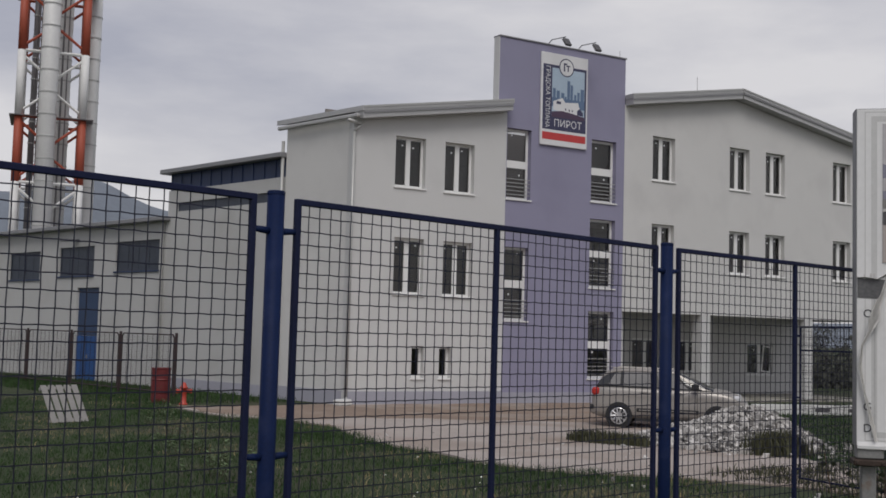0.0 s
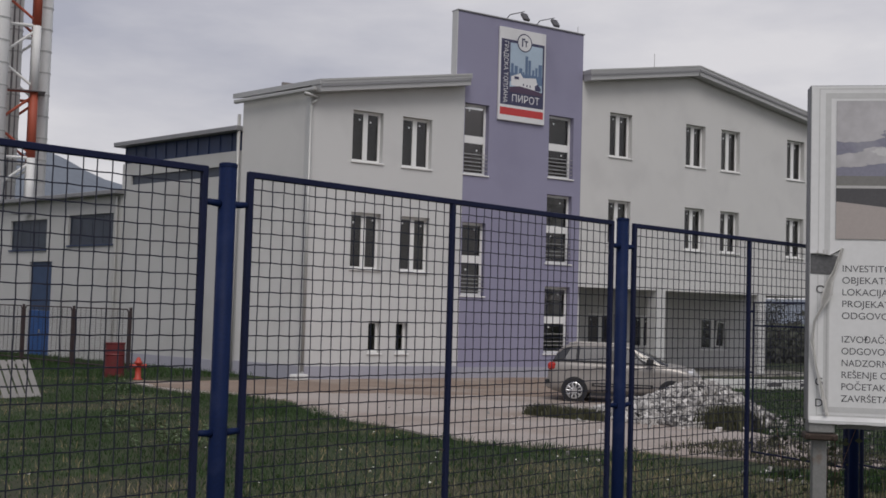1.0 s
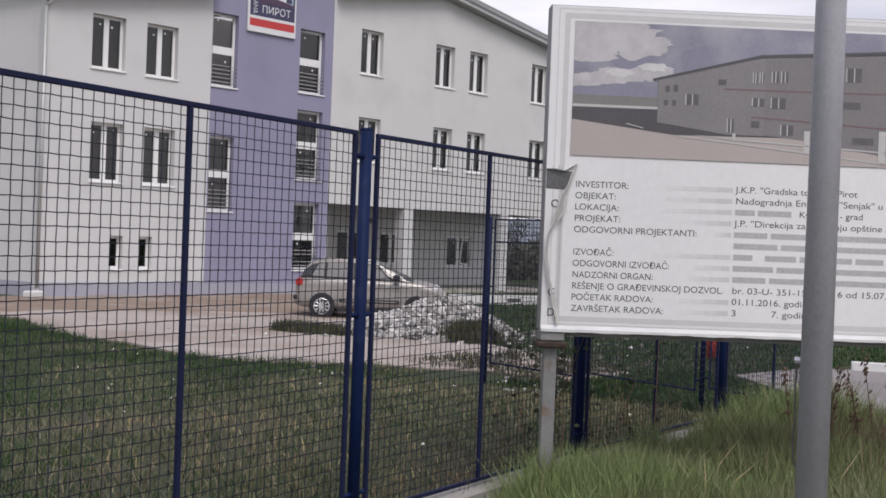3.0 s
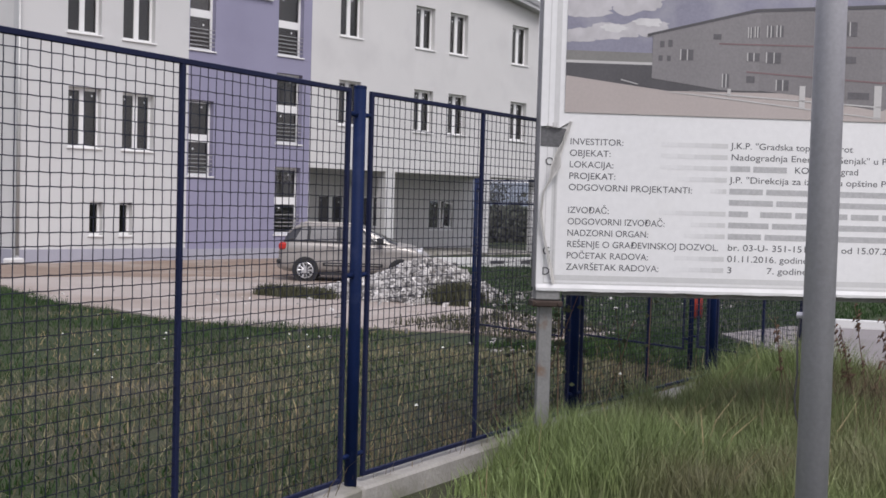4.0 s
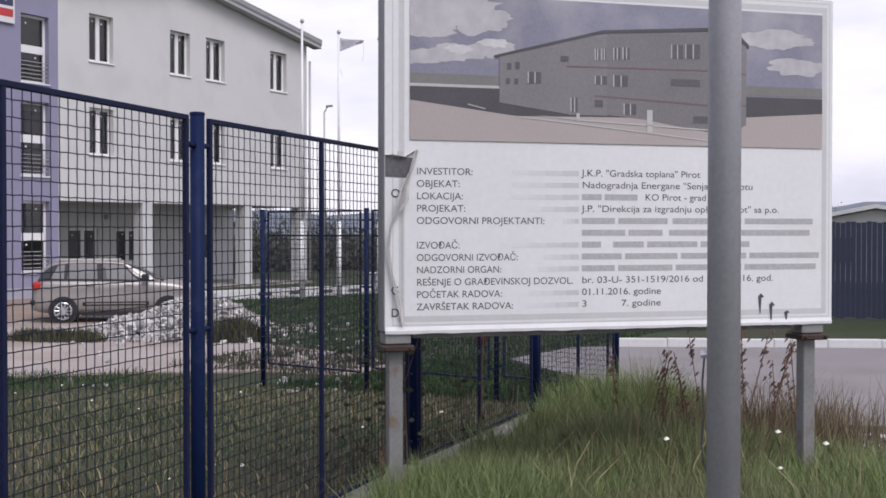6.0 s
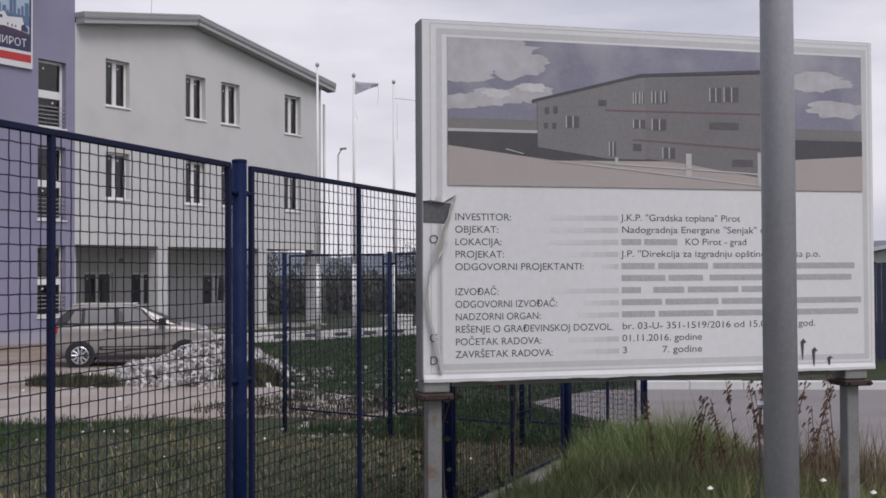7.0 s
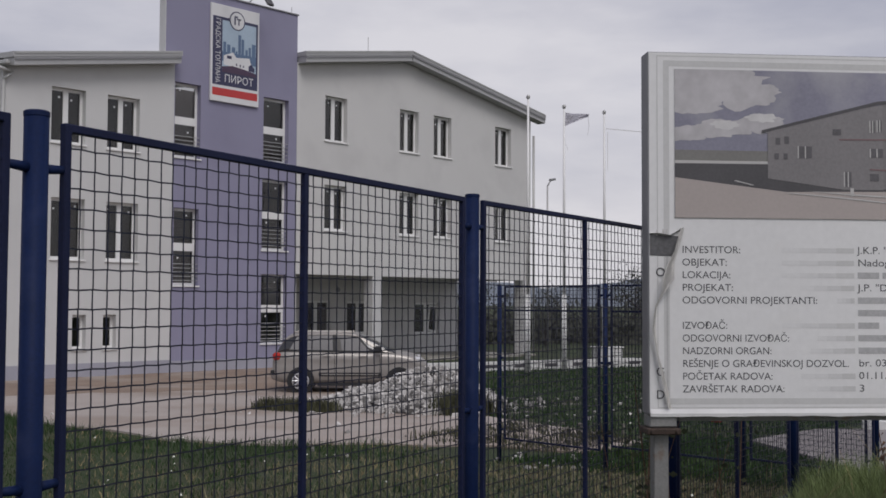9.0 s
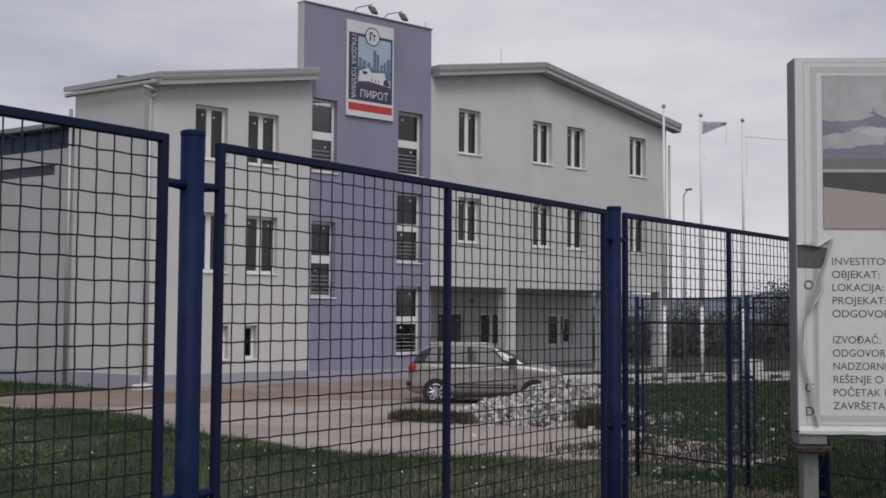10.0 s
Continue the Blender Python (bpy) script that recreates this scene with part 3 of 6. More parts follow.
def panel_outline(x0, x1, zlo, za, zb, w=0.0125):
    """A frame of square tube with mitred corners; its top runs from za to zb."""
    bm = bmesh.new()
    outer = [(x0 - w, zlo - w), (x1 + w, zlo - w), (x1 + w, zb + w), (x0 - w, za + w)]
    inner = [(x0 + w, zlo + w), (x1 - w, zlo + w), (x1 - w, zb - w), (x0 + w, za - w)]
    V = [[bm.verts.new((x, y, z)) for x, z in ring] for y in (-w, w) for ring in (outer, inner)]
    for k in range(4):
        j = (k + 1) % 4
        for a, b in ((V[0], V[1]), (V[1], V[3]), (V[3], V[2]), (V[2], V[0])):
            bm.faces.new((a[k], a[j], b[j], b[k]))
    bmesh.ops.recalc_face_normals(bm, faces=bm.faces)
    bmesh.ops.bevel(bm, geom=[e for e in bm.edges], offset=0.003, segments=1, affect="EDGES")
    return bm


def fence_run(posts, top_of, z_bot_of, mids, label, group, radius=0.0345, mid_rail=None):
    """Posts with welded-mesh panels between; posts: (x, y); returns the thing."""
    base = posts[0]
    f = thing("fence", pose(base.x, base.y, 0), label, "fence", group)
    P = [p - base for p in posts]
    for k, p in enumerate(P):
        zb, zt = z_bot_of(posts[k]), top_of(posts[k]) + 0.03
        po = part("post", tubes(((0, 0, zb - 0.25), (0, 0, zt), radius), seg=18), "blue_paint", f, "round dark blue steel post", smooth=False, loc=pose(p.x, p.y, 0))
        for q in po.data.polygons:
            q.use_smooth = len(q.vertices) == 4
        part("post_cap", lathe([(radius + 0.0015, zt - 0.012), (radius + 0.0015, zt), (radius - 0.004, zt + 0.004)], 18), "blue_paint", po)
    for k in range(len(P) - 1):
        a, b = P[k], P[k + 1]
        d = b - a
        L, ang = d.length, math.degrees(math.atan2(d.y, d.x))
        zlo = (z_bot_of(posts[k]) + z_bot_of(posts[k + 1])) / 2 + 0.05
        za, zb = top_of(posts[k]), top_of(posts[k + 1])
        m = pose(a.x, a.y, 0, 0, 0, ang)
        x0, x1 = 0.108, L - 0.108
        fr = part("panel_frame", panel_outline(x0, x1, zlo, za, zb), "blue_dark", f, "dark blue square-tube panel frame", loc=m)
        if mid_rail:
            part("mid_rail", boxes((x0, x1, -0.012, 0.012, mid_rail - 0.012, mid_rail + 0.012)), "blue_dark", fr)
        for q in range(mids):
            xm = x0 + (x1 - x0) * (q + 0.954) / (mids + 1)
            part("mid_post", boxes((xm - 0.0125, xm + 0.0125, -0.0125, 0.0125, zlo + 0.0125, (za + zb) / 2 - 0.010), bevel=0.003), "blue_dark", fr)
        tagged(part("wire_mesh", mesh_wires(x0, x1, zlo, (za + zb) / 2, k + 3), "wire", fr, "dark welded wire mesh"), "", "", "", "stuff")
        for zr in (za - 0.125, za - 1.0, zlo + 0.12):
            part("bracket", tubes(((radius - 0.004, 0, zr), (x0 - 0.012, 0, zr + 0.004), 0.015, 0.012), seg=10), "blue_paint", fr, smooth=True)
            part("bracket", tubes(((x1 + 0.012, 0, zr + 0.004), (L - radius + 0.004, 0, zr), 0.012, 0.015), seg=10), "blue_paint", fr, smooth=True)
    return f


kerb_z = lambda p: 0.72 - 0.16 * smooth01(-7.0, -3.8, p.x)
fence_run(FENCE, lambda p: 2.885, kerb_z, 1, "dark blue steel fence of welded mesh panels on a concrete kerb", "street fences")
fence_run([FENCE[-1], Vector((-3.66, -24.95)), Vector((-3.45, -22.91)), Vector((-3.26, -21.0))], lambda p: 2.63, lambda p: 0.56 + 0.035 * (p.y + 24.9) * -1 if p.y > -26 else 0.58, 0, "dark blue mesh fence beside the driveway gate", "street fences", 0.032, 2.30)
for k in range(len(FENCE) - 1):
    a, b = FENCE[k], FENCE[k + 1]
    kb = boxes((0.003, (b - a).length - 0.003, -0.09, 0.09, 0.1, 0.725 - (0.03 if k == 4 else 0.10 if k == 5 else 0)), bevel=0.015)
    tagged(part("kerb", kb, "kerb", None, "", loc=pose(a.x, a.y, 0, 0, 0, math.degrees(math.atan2(b.y - a.y, b.x - a.x)))), "low concrete kerb under the fence panels", "kerb", "fence kerbs", "structure")


# ---- flat lettering and printed shapes ----
def lettering(s, size, mat, parent, loc, width=None, name="lettering"):
    cu = bpy.data.curves.new(name, "FONT")
    cu.body, cu.size = s, size
    tmp = bpy.data.objects.new(name, cu)
    scene.collection.objects.link(tmp)
    dg = bpy.context.evaluated_depsgraph_get()
    me = bpy.data.meshes.new_from_object(tmp.evaluated_get(dg))
    bpy.data.objects.remove(tmp)
    me.materials.clear()
    me.materials.append(M[mat])
    xs = [v.co.x for v in me.vertices]
    if width and xs:
        k = width / max(xs)
        for v in me.vertices:
            v.co.x *= k
    ob = new(name, me)
    ob.parent, ob.matrix_basis = parent, loc
    return ob


def flat(name, polys, y, mat, parent, label=""):
    """Flat printed shapes in x and z at depth y."""
    bm = bmesh.new()
    for p in polys:
        bm.faces.new([bm.verts.new((x, y, z)) for x, z in p])
    return part(name, bm, mat, parent, label)


def rect(a, b, c, d):
    return [(a, c), (b, c), (b, d), (a, d)]


M.update(
    navy=material("sign_navy", (0.045, 0.045, 0.10), 0.5, vary=0.08, bump=0),
    sign_red=material("sign_red", (0.50, 0.045, 0.045), 0.5, vary=0.08, bump=0),
    sign_sky=material("sign_sky", (0.40, 0.50, 0.60), 0.5, vary=0.18, scale=0.9, bump=0),
    sign_white=material("sign_white", (0.70, 0.70, 0.71), 0.5, vary=0.05, bump=0),
    sign_steel=material("sign_city", (0.11, 0.17, 0.28), 0.5, vary=0.1, bump=0),
    sign_maroon=material("sign_maroon", (0.075, 0.045, 0.085), 0.5, vary=0.1, bump=0),
    print_ground=material("print_ground", (0.44, 0.39, 0.37), 0.55, vary=0.06, scale=2, bump=0),
    print_dark=material("print_dark", (0.085, 0.082, 0.088), 0.55, vary=0.15, scale=4, bump=0),
    print_field=material("print_field", (0.215, 0.21, 0.20), 0.55, vary=0.1, scale=5, bump=0),
    print_wall=material("print_wall", (0.200, 0.190, 0.195), 0.55, vary=0.14, scale=2.4, bump=0),
    print_wall_light=material("print_wall_light", (0.222, 0.212, 0.217), 0.55, vary=0.14, scale=2.4, bump=0),
    print_glass=material("print_glass", (0.115, 0.110, 0.118), 0.55, vary=0.2, scale=9, bump=0),
    print_line=material("print_line", (0.20, 0.13, 0.135), 0.55, vary=0.1, bump=0),
    print_pale=material("print_pale", (0.52, 0.51, 0.50), 0.55, vary=0.08, bump=0),
    photo_scrap=material("photo_scrap", (0.12, 0.12, 0.125), 0.5, vary=0.4, scale=14, bump=0),
    vinyl=material("loose_vinyl", (0.66, 0.65, 0.63), 0.45, vary=0.12, scale=9, fine=40, bump=0.1),
)
# printed cloudy sky of the board's picture
m = material("print_sky", (0.25, 0.248, 0.315), 0.5, vary=0.14, scale=2, bump=0, stain=(0.40, 0.395, 0.43), stain_at=(0.50, 0.72), stain_scale=2.3)
M["print_sky"] = m
M["print_cloud"] = material("print_cloud", (0.50, 0.485, 0.50), 0.5, vary=0.16, scale=3.5, fine=14, bump=0)
M["print_cloud_light"] = material("print_cloud_light", (0.62, 0.61, 0.61), 0.5, vary=0.10, scale=6, fine=20, bump=0)

# ---- sign on the tower ----
sign = thing("wall_sign", pose(7.21, -0.08, 9.14), "tall white sign with navy field, red stripe and city picture", "sign")
SW, SH = 2.05, 3.30
part("panel", boxes((0, SW, 0, 0.08, 0, SH), bevel=0.01), "sign_white", sign, "white sign panel")
flat("stripe", [rect(0.07, SW - 0.07, 0.20, 0.46)], -0.004, "sign_red", sign, "red stripe")
flat("field", [rect(0.07, SW - 0.07, 0.56, 2.88)], -0.004, "navy", sign, "navy field")
flat("picture_sky", [rect(0.46, SW - 0.15, 1.10, 2.78)], -0.007, "sign_sky", sign, "pale blue printed sky")
sk = []
for x0, x1, h in ((0.50, 0.62, 2.05), (0.66, 0.80, 1.98), (0.86, 1.00, 1.92), (1.02, 1.10, 1.80), (1.13, 1.25, 2.38), (1.27, 1.38, 2.25), (1.44, 1.54, 1.92), (1.58, 1.68, 2.02), (1.72, 1.88, 2.15)):
    sk.append(rect(x0, x1, 1.72, h))
sk.append(rect(0.46, SW - 0.15, 1.40, 1.72))
flat("skyline", sk, -0.009, "sign_steel", sign, "blue-grey printed skyline")
flat("printed_hall", [[(0.52, 1.27), (0.52, 1.58), (0.92, 1.74), (1.05, 1.58), (1.62, 1.64), (1.66, 1.50), (1.80, 1.28), (1.80, 1.18)]], -0.011, "sign_white", sign, "white printed building")
flat("printed_openings", [rect(0.66, 0.86, 1.50, 1.60), rect(1.04, 1.09, 1.30, 1.38), rect(1.20, 1.25, 1.28, 1.36), rect(1.34, 1.39, 1.28, 1.35), [(1.58, 1.20), (1.58, 1.36), (1.70, 1.44), (1.84, 1.30), (1.84, 1.18)]], -0.013, "navy", sign)
flat("printed_ground", [[(0.46, 1.02), (0.46, 1.20), (0.9, 1.27), (1.4, 1.22), (1.90, 1.14), (1.90, 1.02)]], -0.013, "sign_maroon", sign, "dark maroon printed ground")
ring = lambda cx, cz, r: [(cx + r * math.cos(k * math.pi / 14), cz + r * math.sin(k * math.pi / 14)) for k in range(28)]
flat("emblem_ring", [ring(1.08, 2.84, 0.33)], -0.009, "navy", sign)
flat("emblem_disc", [ring(1.08, 2.84, 0.29)], -0.012, "sign_white", sign)
flat("emblem_mark", [rect(0.95, 1.01, 2.70, 3.0), rect(1.01, 1.10, 2.94, 3.0), rect(1.12, 1.17, 2.70, 2.93), rect(1.06, 1.23, 2.88, 2.93)], -0.014, "navy", sign)
lettering("ПИРОТ", 0.36, "sign_white", sign, pose(0.55, -0.014, 0.69, 90, 0, 0), 1.24)
lettering("ГРАДСКА ТОПЛАНА", 0.26, "sign_white", sign, Matrix.Translation((0.19, -0.014, 2.82)) @ pose(0, 0, 0, 90, 0, 0) @ pose(0, 0, 0, 0, 0, -90), 2.2)
for k, fx in enumerate((7.62, 8.95)):
    fl = thing("floodlight", pose(fx, 0.15, 12.77), "small dark floodlight on a bent arm above the sign", "lamp", "sign floodlights")
    part("arm", tubes(((0, 0, 0), (0.02, -0.2, 0.14), 0.018), ((0.02, -0.2, 0.14), (0.08, -0.95, 0.10), 0.018), seg=6), "board_grey", fl)
    part("head", boxes((-0.14, 0.14, -0.16, 0.16, -0.05, 0.05), bevel=0.02), "print_dark", fl, loc=pose(0.09, -1.00, -0.10, 55, 0, 8))
rod = thing("lightning_rod", pose(13.6, 0.6, 11.75), "thin metal rod with clamps on the roof", "lightning rod")
part("rod", tubes(((1.6, 0, 0.3), (1.6, 0, 1.0), 0.012), ((0, 0, 0.08), (1.6, 0.0, 0.40), 0.012), seg=5), "gutter", rod)
part("clamp", boxes((0.2, 0.26, -0.03, 0.03, 0.0, 0.16), (0.9, 0.96, -0.03, 0.03, 0.1, 0.3)), "gutter", rod)
part("lightning_rod", tubes(((10.95, 0.2, 12.77), (10.95, 0.2, 13.05), 0.012), seg=5), "gutter", office)

# ---- information board ----
BL, BR = Vector((-10.255, -27.765)), Vector((-8.07, -29.83))
BW, BZ0, BZ1 = (BR - BL).length, 1.765, 3.857
BOARD = pose(BL.x, BL.y, 0, 0, 0, math.degrees(math.atan2(BR.y - BL.y, BR.x - BL.x)))
board = thing("information_board", BOARD, "large white building-site board with picture and lettering, edge torn", "sign board")
part("panel", boxes((0, BW, 0.0, 0.13, BZ0, BZ1), bevel=0.006), "board_grey", board, "grey metal box panel")
banner = part("banner", boxes((0.010, BW - 0.008, -0.006, 0.0, BZ0 + 0.006, BZ1 - 0.006)), "board_white", board, "white printed banner, dirty and wrinkled")
PX0, PX1, PZ0, PZ1 = 0.160, 2.918, 2.893, 3.757
for a, b, c, d, w in ((0.094, 2.955, 1.822, 3.806, 0.034), (0.055, 2.978, 1.800, 3.835, 0.006)):
    flat("border_line", [rect(a, a + w, c, d), rect(b - w, b, c, d), rect(a + w, b - w, d - w, d), rect(a + w, b - w, c, c + w)], -0.0066, "ink_faint", board, "pale grey printed border")
flat("printed_picture", [rect(PX0, PX1, PZ0, PZ1)], -0.009, "print_sky", board, "printed cloudy sky")
pic = lambda u, v: (PX0 + (PX1 - PX0) * u / (1 + 0.37 * (1 - u)), PZ0 + (PZ1 - PZ0) * v)
P = lambda *uv: [pic(*q) for q in uv]
for k, (cu, cv, ru, rv, mt) in enumerate(((0.08, 0.92, 0.20, 0.15, "print_cloud"), (0.20, 0.83, 0.09, 0.09, "print_cloud"), (0.05, 0.76, 0.09, 0.06, "print_cloud"), (0.13, 0.60, 0.075, 0.055, "print_cloud"), (0.23, 0.64, 0.07, 0.06, "print_cloud"), (0.03, 0.56, 0.06, 0.05, "print_cloud"), (0.14, 0.63, 0.04, 0.03, "print_cloud_light"), (0.24, 0.68, 0.04, 0.03, "print_cloud_light"), (0.30, 0.60, 0.05, 0.04, "print_cloud"), (0.90, 0.80, 0.08, 0.07, "print_cloud"), (0.95, 0.60, 0.07, 0.06, "print_cloud"))):
    edge = []
    for q in range(48):
        a = q * math.pi / 24
        g = 1 + 0.35 * noise.noise((2.2 * math.cos(a) + 7 * k, 2.2 * math.sin(a), 1.5)) + 0.18 * noise.noise((6 * math.cos(a), 6 * math.sin(a), 4 + k))
        edge.append((min(1, max(0, cu + ru * g * math.cos(a))), min(1, max(0.46, cv + rv * g * math.sin(a)))))
    flat("printed_cloud", [P(*edge)], -0.0094 - 0.00008 * k, mt, board, "pale printed cloud")
flat("printed_field", [P((0, 0.37), (1, 0.38), (1, 0.45), (0, 0.455))], -0.0105, "print_field", board)
flat("printed_path", [P((0, 0.355), (0.4, 0.36), (0.4, 0.385), (0, 0.385))], -0.0112, "print_pale", board)
flat("printed_shade", [P((0, 0.26), (0.35, 0.17), (1, 0.22), (1, 0.37), (0, 0.365))], -0.0118, "print_dark", board)
flat("printed_ground", [P((0, 0), (1, 0), (1, 0.26), (0.78, 0.20), (0.30, 0.18), (0, 0.27))], -0.0124, "print_ground", board)
flat("printed_wall", [P((0.255, 0.27), (0.255, 0.585), (0.30, 0.615), (0.50, 0.765), (0.53, 0.782), (0.53, 0.20), (0.44, 0.20))], -0.0132, "print_wall_light", board)
flat("printed_wall", [P((0.53, 0.205), (0.53, 0.782), (0.80, 0.84), (0.80, 0.08), (0.62, 0.18))], -0.0132, "print_wall", board)
flat("printed_wall", [P((0.80, 0.08), (0.80, 0.84), (0.845, 0.74), (0.845, 0.16))], -0.0132, "print_wall_light", board)
flat("printed_roof", [P((0.24, 0.575), (0.24, 0.595), (0.52, 0.805), (0.815, 0.875), (0.85, 0.75), (0.85, 0.72), (0.80, 0.845), (0.52, 0.782))], -0.0140, "print_dark", board)
flat("printed_line", [P((0.43, 0.535), (0.80, 0.545), (0.845, 0.525), (0.845, 0.535), (0.80, 0.555), (0.43, 0.545)), P((0.5, 0.335), (0.80, 0.285), (0.845, 0.30), (0.845, 0.31), (0.80, 0.297), (0.5, 0.345))], -0.0146, "print_line", board)
wins = []
for u0, u1, v0, v1 in ((0.275, 0.287, 0.50, 0.545), (0.297, 0.309, 0.505, 0.555), (0.272, 0.283, 0.40, 0.44), (0.295, 0.305, 0.40, 0.44), (0.33, 0.365, 0.41, 0.49), (0.415, 0.435, 0.57, 0.61), (0.50, 0.512, 0.59, 0.67), (0.516, 0.528, 0.595, 0.675), (0.545, 0.562, 0.60, 0.685), (0.567, 0.584, 0.605, 0.69), (0.50, 0.53, 0.42, 0.48), (0.545, 0.58, 0.41, 0.49),
                       (0.68, 0.707, 0.625, 0.725), (0.712, 0.745, 0.63, 0.735), (0.68, 0.745, 0.43, 0.48), (0.50, 0.52, 0.26, 0.31), (0.44, 0.458, 0.22, 0.32), (0.57, 0.60, 0.21, 0.29), (0.73, 0.775, 0.165, 0.215), (0.815, 0.833, 0.56, 0.70), (0.815, 0.833, 0.36, 0.47)):
    wins.append(P((u0, v0), (u1, v0), (u1, v1), (u0, v1)))
for q in wins:
    flat("printed_window", [q], -0.0146, "print_glass", board)
    (qx0, qz0), (qx1, qz1) = q[0], q[2]
    if qz1 - qz0 > 0.045:
        for jx in (qx0, (qx0 + qx1) / 2):
            flat("printed_jamb", [rect(jx, jx + 0.007, qz0, qz1)], -0.0152, "print_pale", board)
for q in (P((0.455, 0.155), (0.463, 0.155), (0.463, 0.21), (0.455, 0.21)), P((0.625, 0.085), (0.638, 0.085), (0.638, 0.25), (0.625, 0.25)), P((0.785, 0.02), (0.80, 0.02), (0.80, 0.27), (0.785, 0.27)), P((0.31, 0.175), (0.45, 0.145), (0.80, 0.03), (0.80, 0.022), (0.45, 0.135), (0.30, 0.172)), P((0.35, 0.19), (0.46, 0.17), (0.80, 0.115), (0.80, 0.105), (0.46, 0.16)), P((0.165, 0.25), (0.215, 0.22), (0.218, 0.225), (0.17, 0.255))):
    flat("printed_post", [q], -0.0152, "print_pale", board)

LX, RX, Z0, DZ = 0.200, 1.245, 2.690, 0.0727
TEXT = lambda x, row: pose(x, -0.0070, Z0 - DZ * row, 90, 0, 0)
for row, s, w in ((0, "INVESTITOR:", 0.345), (1, "OBJEKAT:", 0.265), (2, "LOKACIJA:", 0.285), (3, "PROJEKAT:", 0.30), (4, "ODGOVORNI PROJEKTANTI:", 0.80), (6, "IZVOĐAČ:", 0.265), (7, "ODGOVORNI IZVOĐAČ:", 0.63), (8, "NADZORNI ORGAN:", 0.525), (9, "REŠENJE O GRAĐEVINSKOJ DOZVOL.", 0.985), (10, "POČETAK RADOVA:", 0.53), (11, "ZAVRŠETAK RADOVA:", 0.60)):
    lettering(s, 0.058, "ink", board, TEXT(LX, row), w)
for row, s, w in ((0, 'J.K.P. "Gradska toplana" Pirot', 0.80), (1, 'Nadogradnja Energane "Senjak" u Pirotu', 1.17), (3, 'J.P. "Direkcija za izgradnju opštine Pirot" sa p.o.', 1.36), (9, "br. 03-U- 351-1519/2016 od 15.07.2016. god.", 1.32), (10, "01.11.2016. godine", 0.53), (11, "3           7. godine", 0.53)):
    lettering(s, 0.058, "ink", board, TEXT(RX, row - 0.04), w)
lettering("KO Pirot - grad", 0.058, "ink", board, TEXT(RX + 0.42, 1.96), 0.42)
bars = [(2, 0.0, 0.13), (2, 0.15, 0.37)]
for row, ends in ((4, ((0, .19), (.21, .50), (.53, .95), (.97, 1.40))), (5, ((0, .25), (.27, .47), (.51, .93), (.95, 1.38))), (6, ((0, .11), (.18, .36), (.38, .68), (.70, .86), (.88, 1.0))), (7, ((0, .23), (.25, .56), (.58, .98), (1.0, 1.44))), (8, ((0, .19), (.21, .53), (.55, .95), (.97, 1.42)))):
    bars += [(row, a * 1.15, b * 1.15) for a, b in ends]
for row, a, b in bars:
    z = Z0 - DZ * row + 0.005
    flat("text_bar", [rect(RX + a, RX + b, z - 0.002, z + 0.034)], -0.0070, "ink_mid", board, "unreadable grey line of print")
for row in (0, 1, 2, 3, 4, 6, 7, 8, 10, 11):
    z = Z0 - DZ * row + 0.004
    x0 = {4: 1.12, 7: 1.0, 8: 0.96, 10: 0.9, 11: 0.92, 3: 0.9}.get(row, 0.79)
    step = (1.225 - x0) / 4
    lead = flat("dotted_leader", [rect(1.225 - step, 1.225, z, z + 0.030)], -0.0068, "ink_faint", board, "faded grey leader line")
    for q, mt in ((2, "ink_soft"), (3, "ink_ghost"), (4, "ink_trace")):
        flat("leader_end", [rect(1.225 - step * q, 1.225 - step * (q - 1), z + 0.001, z + 0.029)], -0.0068, mt, lead)
# torn and peeling left edge with older print showing
flat("old_photo", [[(0.012, 2.675), (0.15, 2.668), (0.19, 2.785), (0.012, 2.800)]], -0.0085, "photo_scrap", board, "dark scrap of an older picture")
flat("old_photo", [rect(0.05, 0.058, 2.79, 2.82), rect(0.085, 0.097, 2.79, 2.825), rect(0.105, 0.117, 2.79, 2.825)], -0.0095, "print_pale", board)
flat("old_print", [rect(0.108, 0.118, 1.90, 2.70)], -0.0078, "ink_pale", board)
for s, z in (("O", 2.555), ("G", 1.985), ("D", 1.855)):
    lettering(s, 0.07, "ink", board, pose(0.045, -0.0095, z, 90, 0, 0))


def ribbon(name, rows, mat, parent, label):
    """A loose strip: rows of (x, y, z, half width, twist in degrees)."""
    bm = bmesh.new()
    L = []
    for x, y, z, w, a in rows:
        c, s = math.cos(radians(a)), math.sin(radians(a))
        L.append([bm.verts.new((x + k * w * c, y + k * w * s + 0.012 * (1 - k * k), z)) for k in (-1, -0.4, 0.4, 1)])
    for p, q in zip(L, L[1:]):
        for k in range(3):
            bm.faces.new((p[k], p[k + 1], q[k + 1], q[k]))
    bmesh.ops.solidify(bm, geom=list(bm.faces), thickness=0.003)
    return part(name, bm, mat, parent, label, smooth=True)


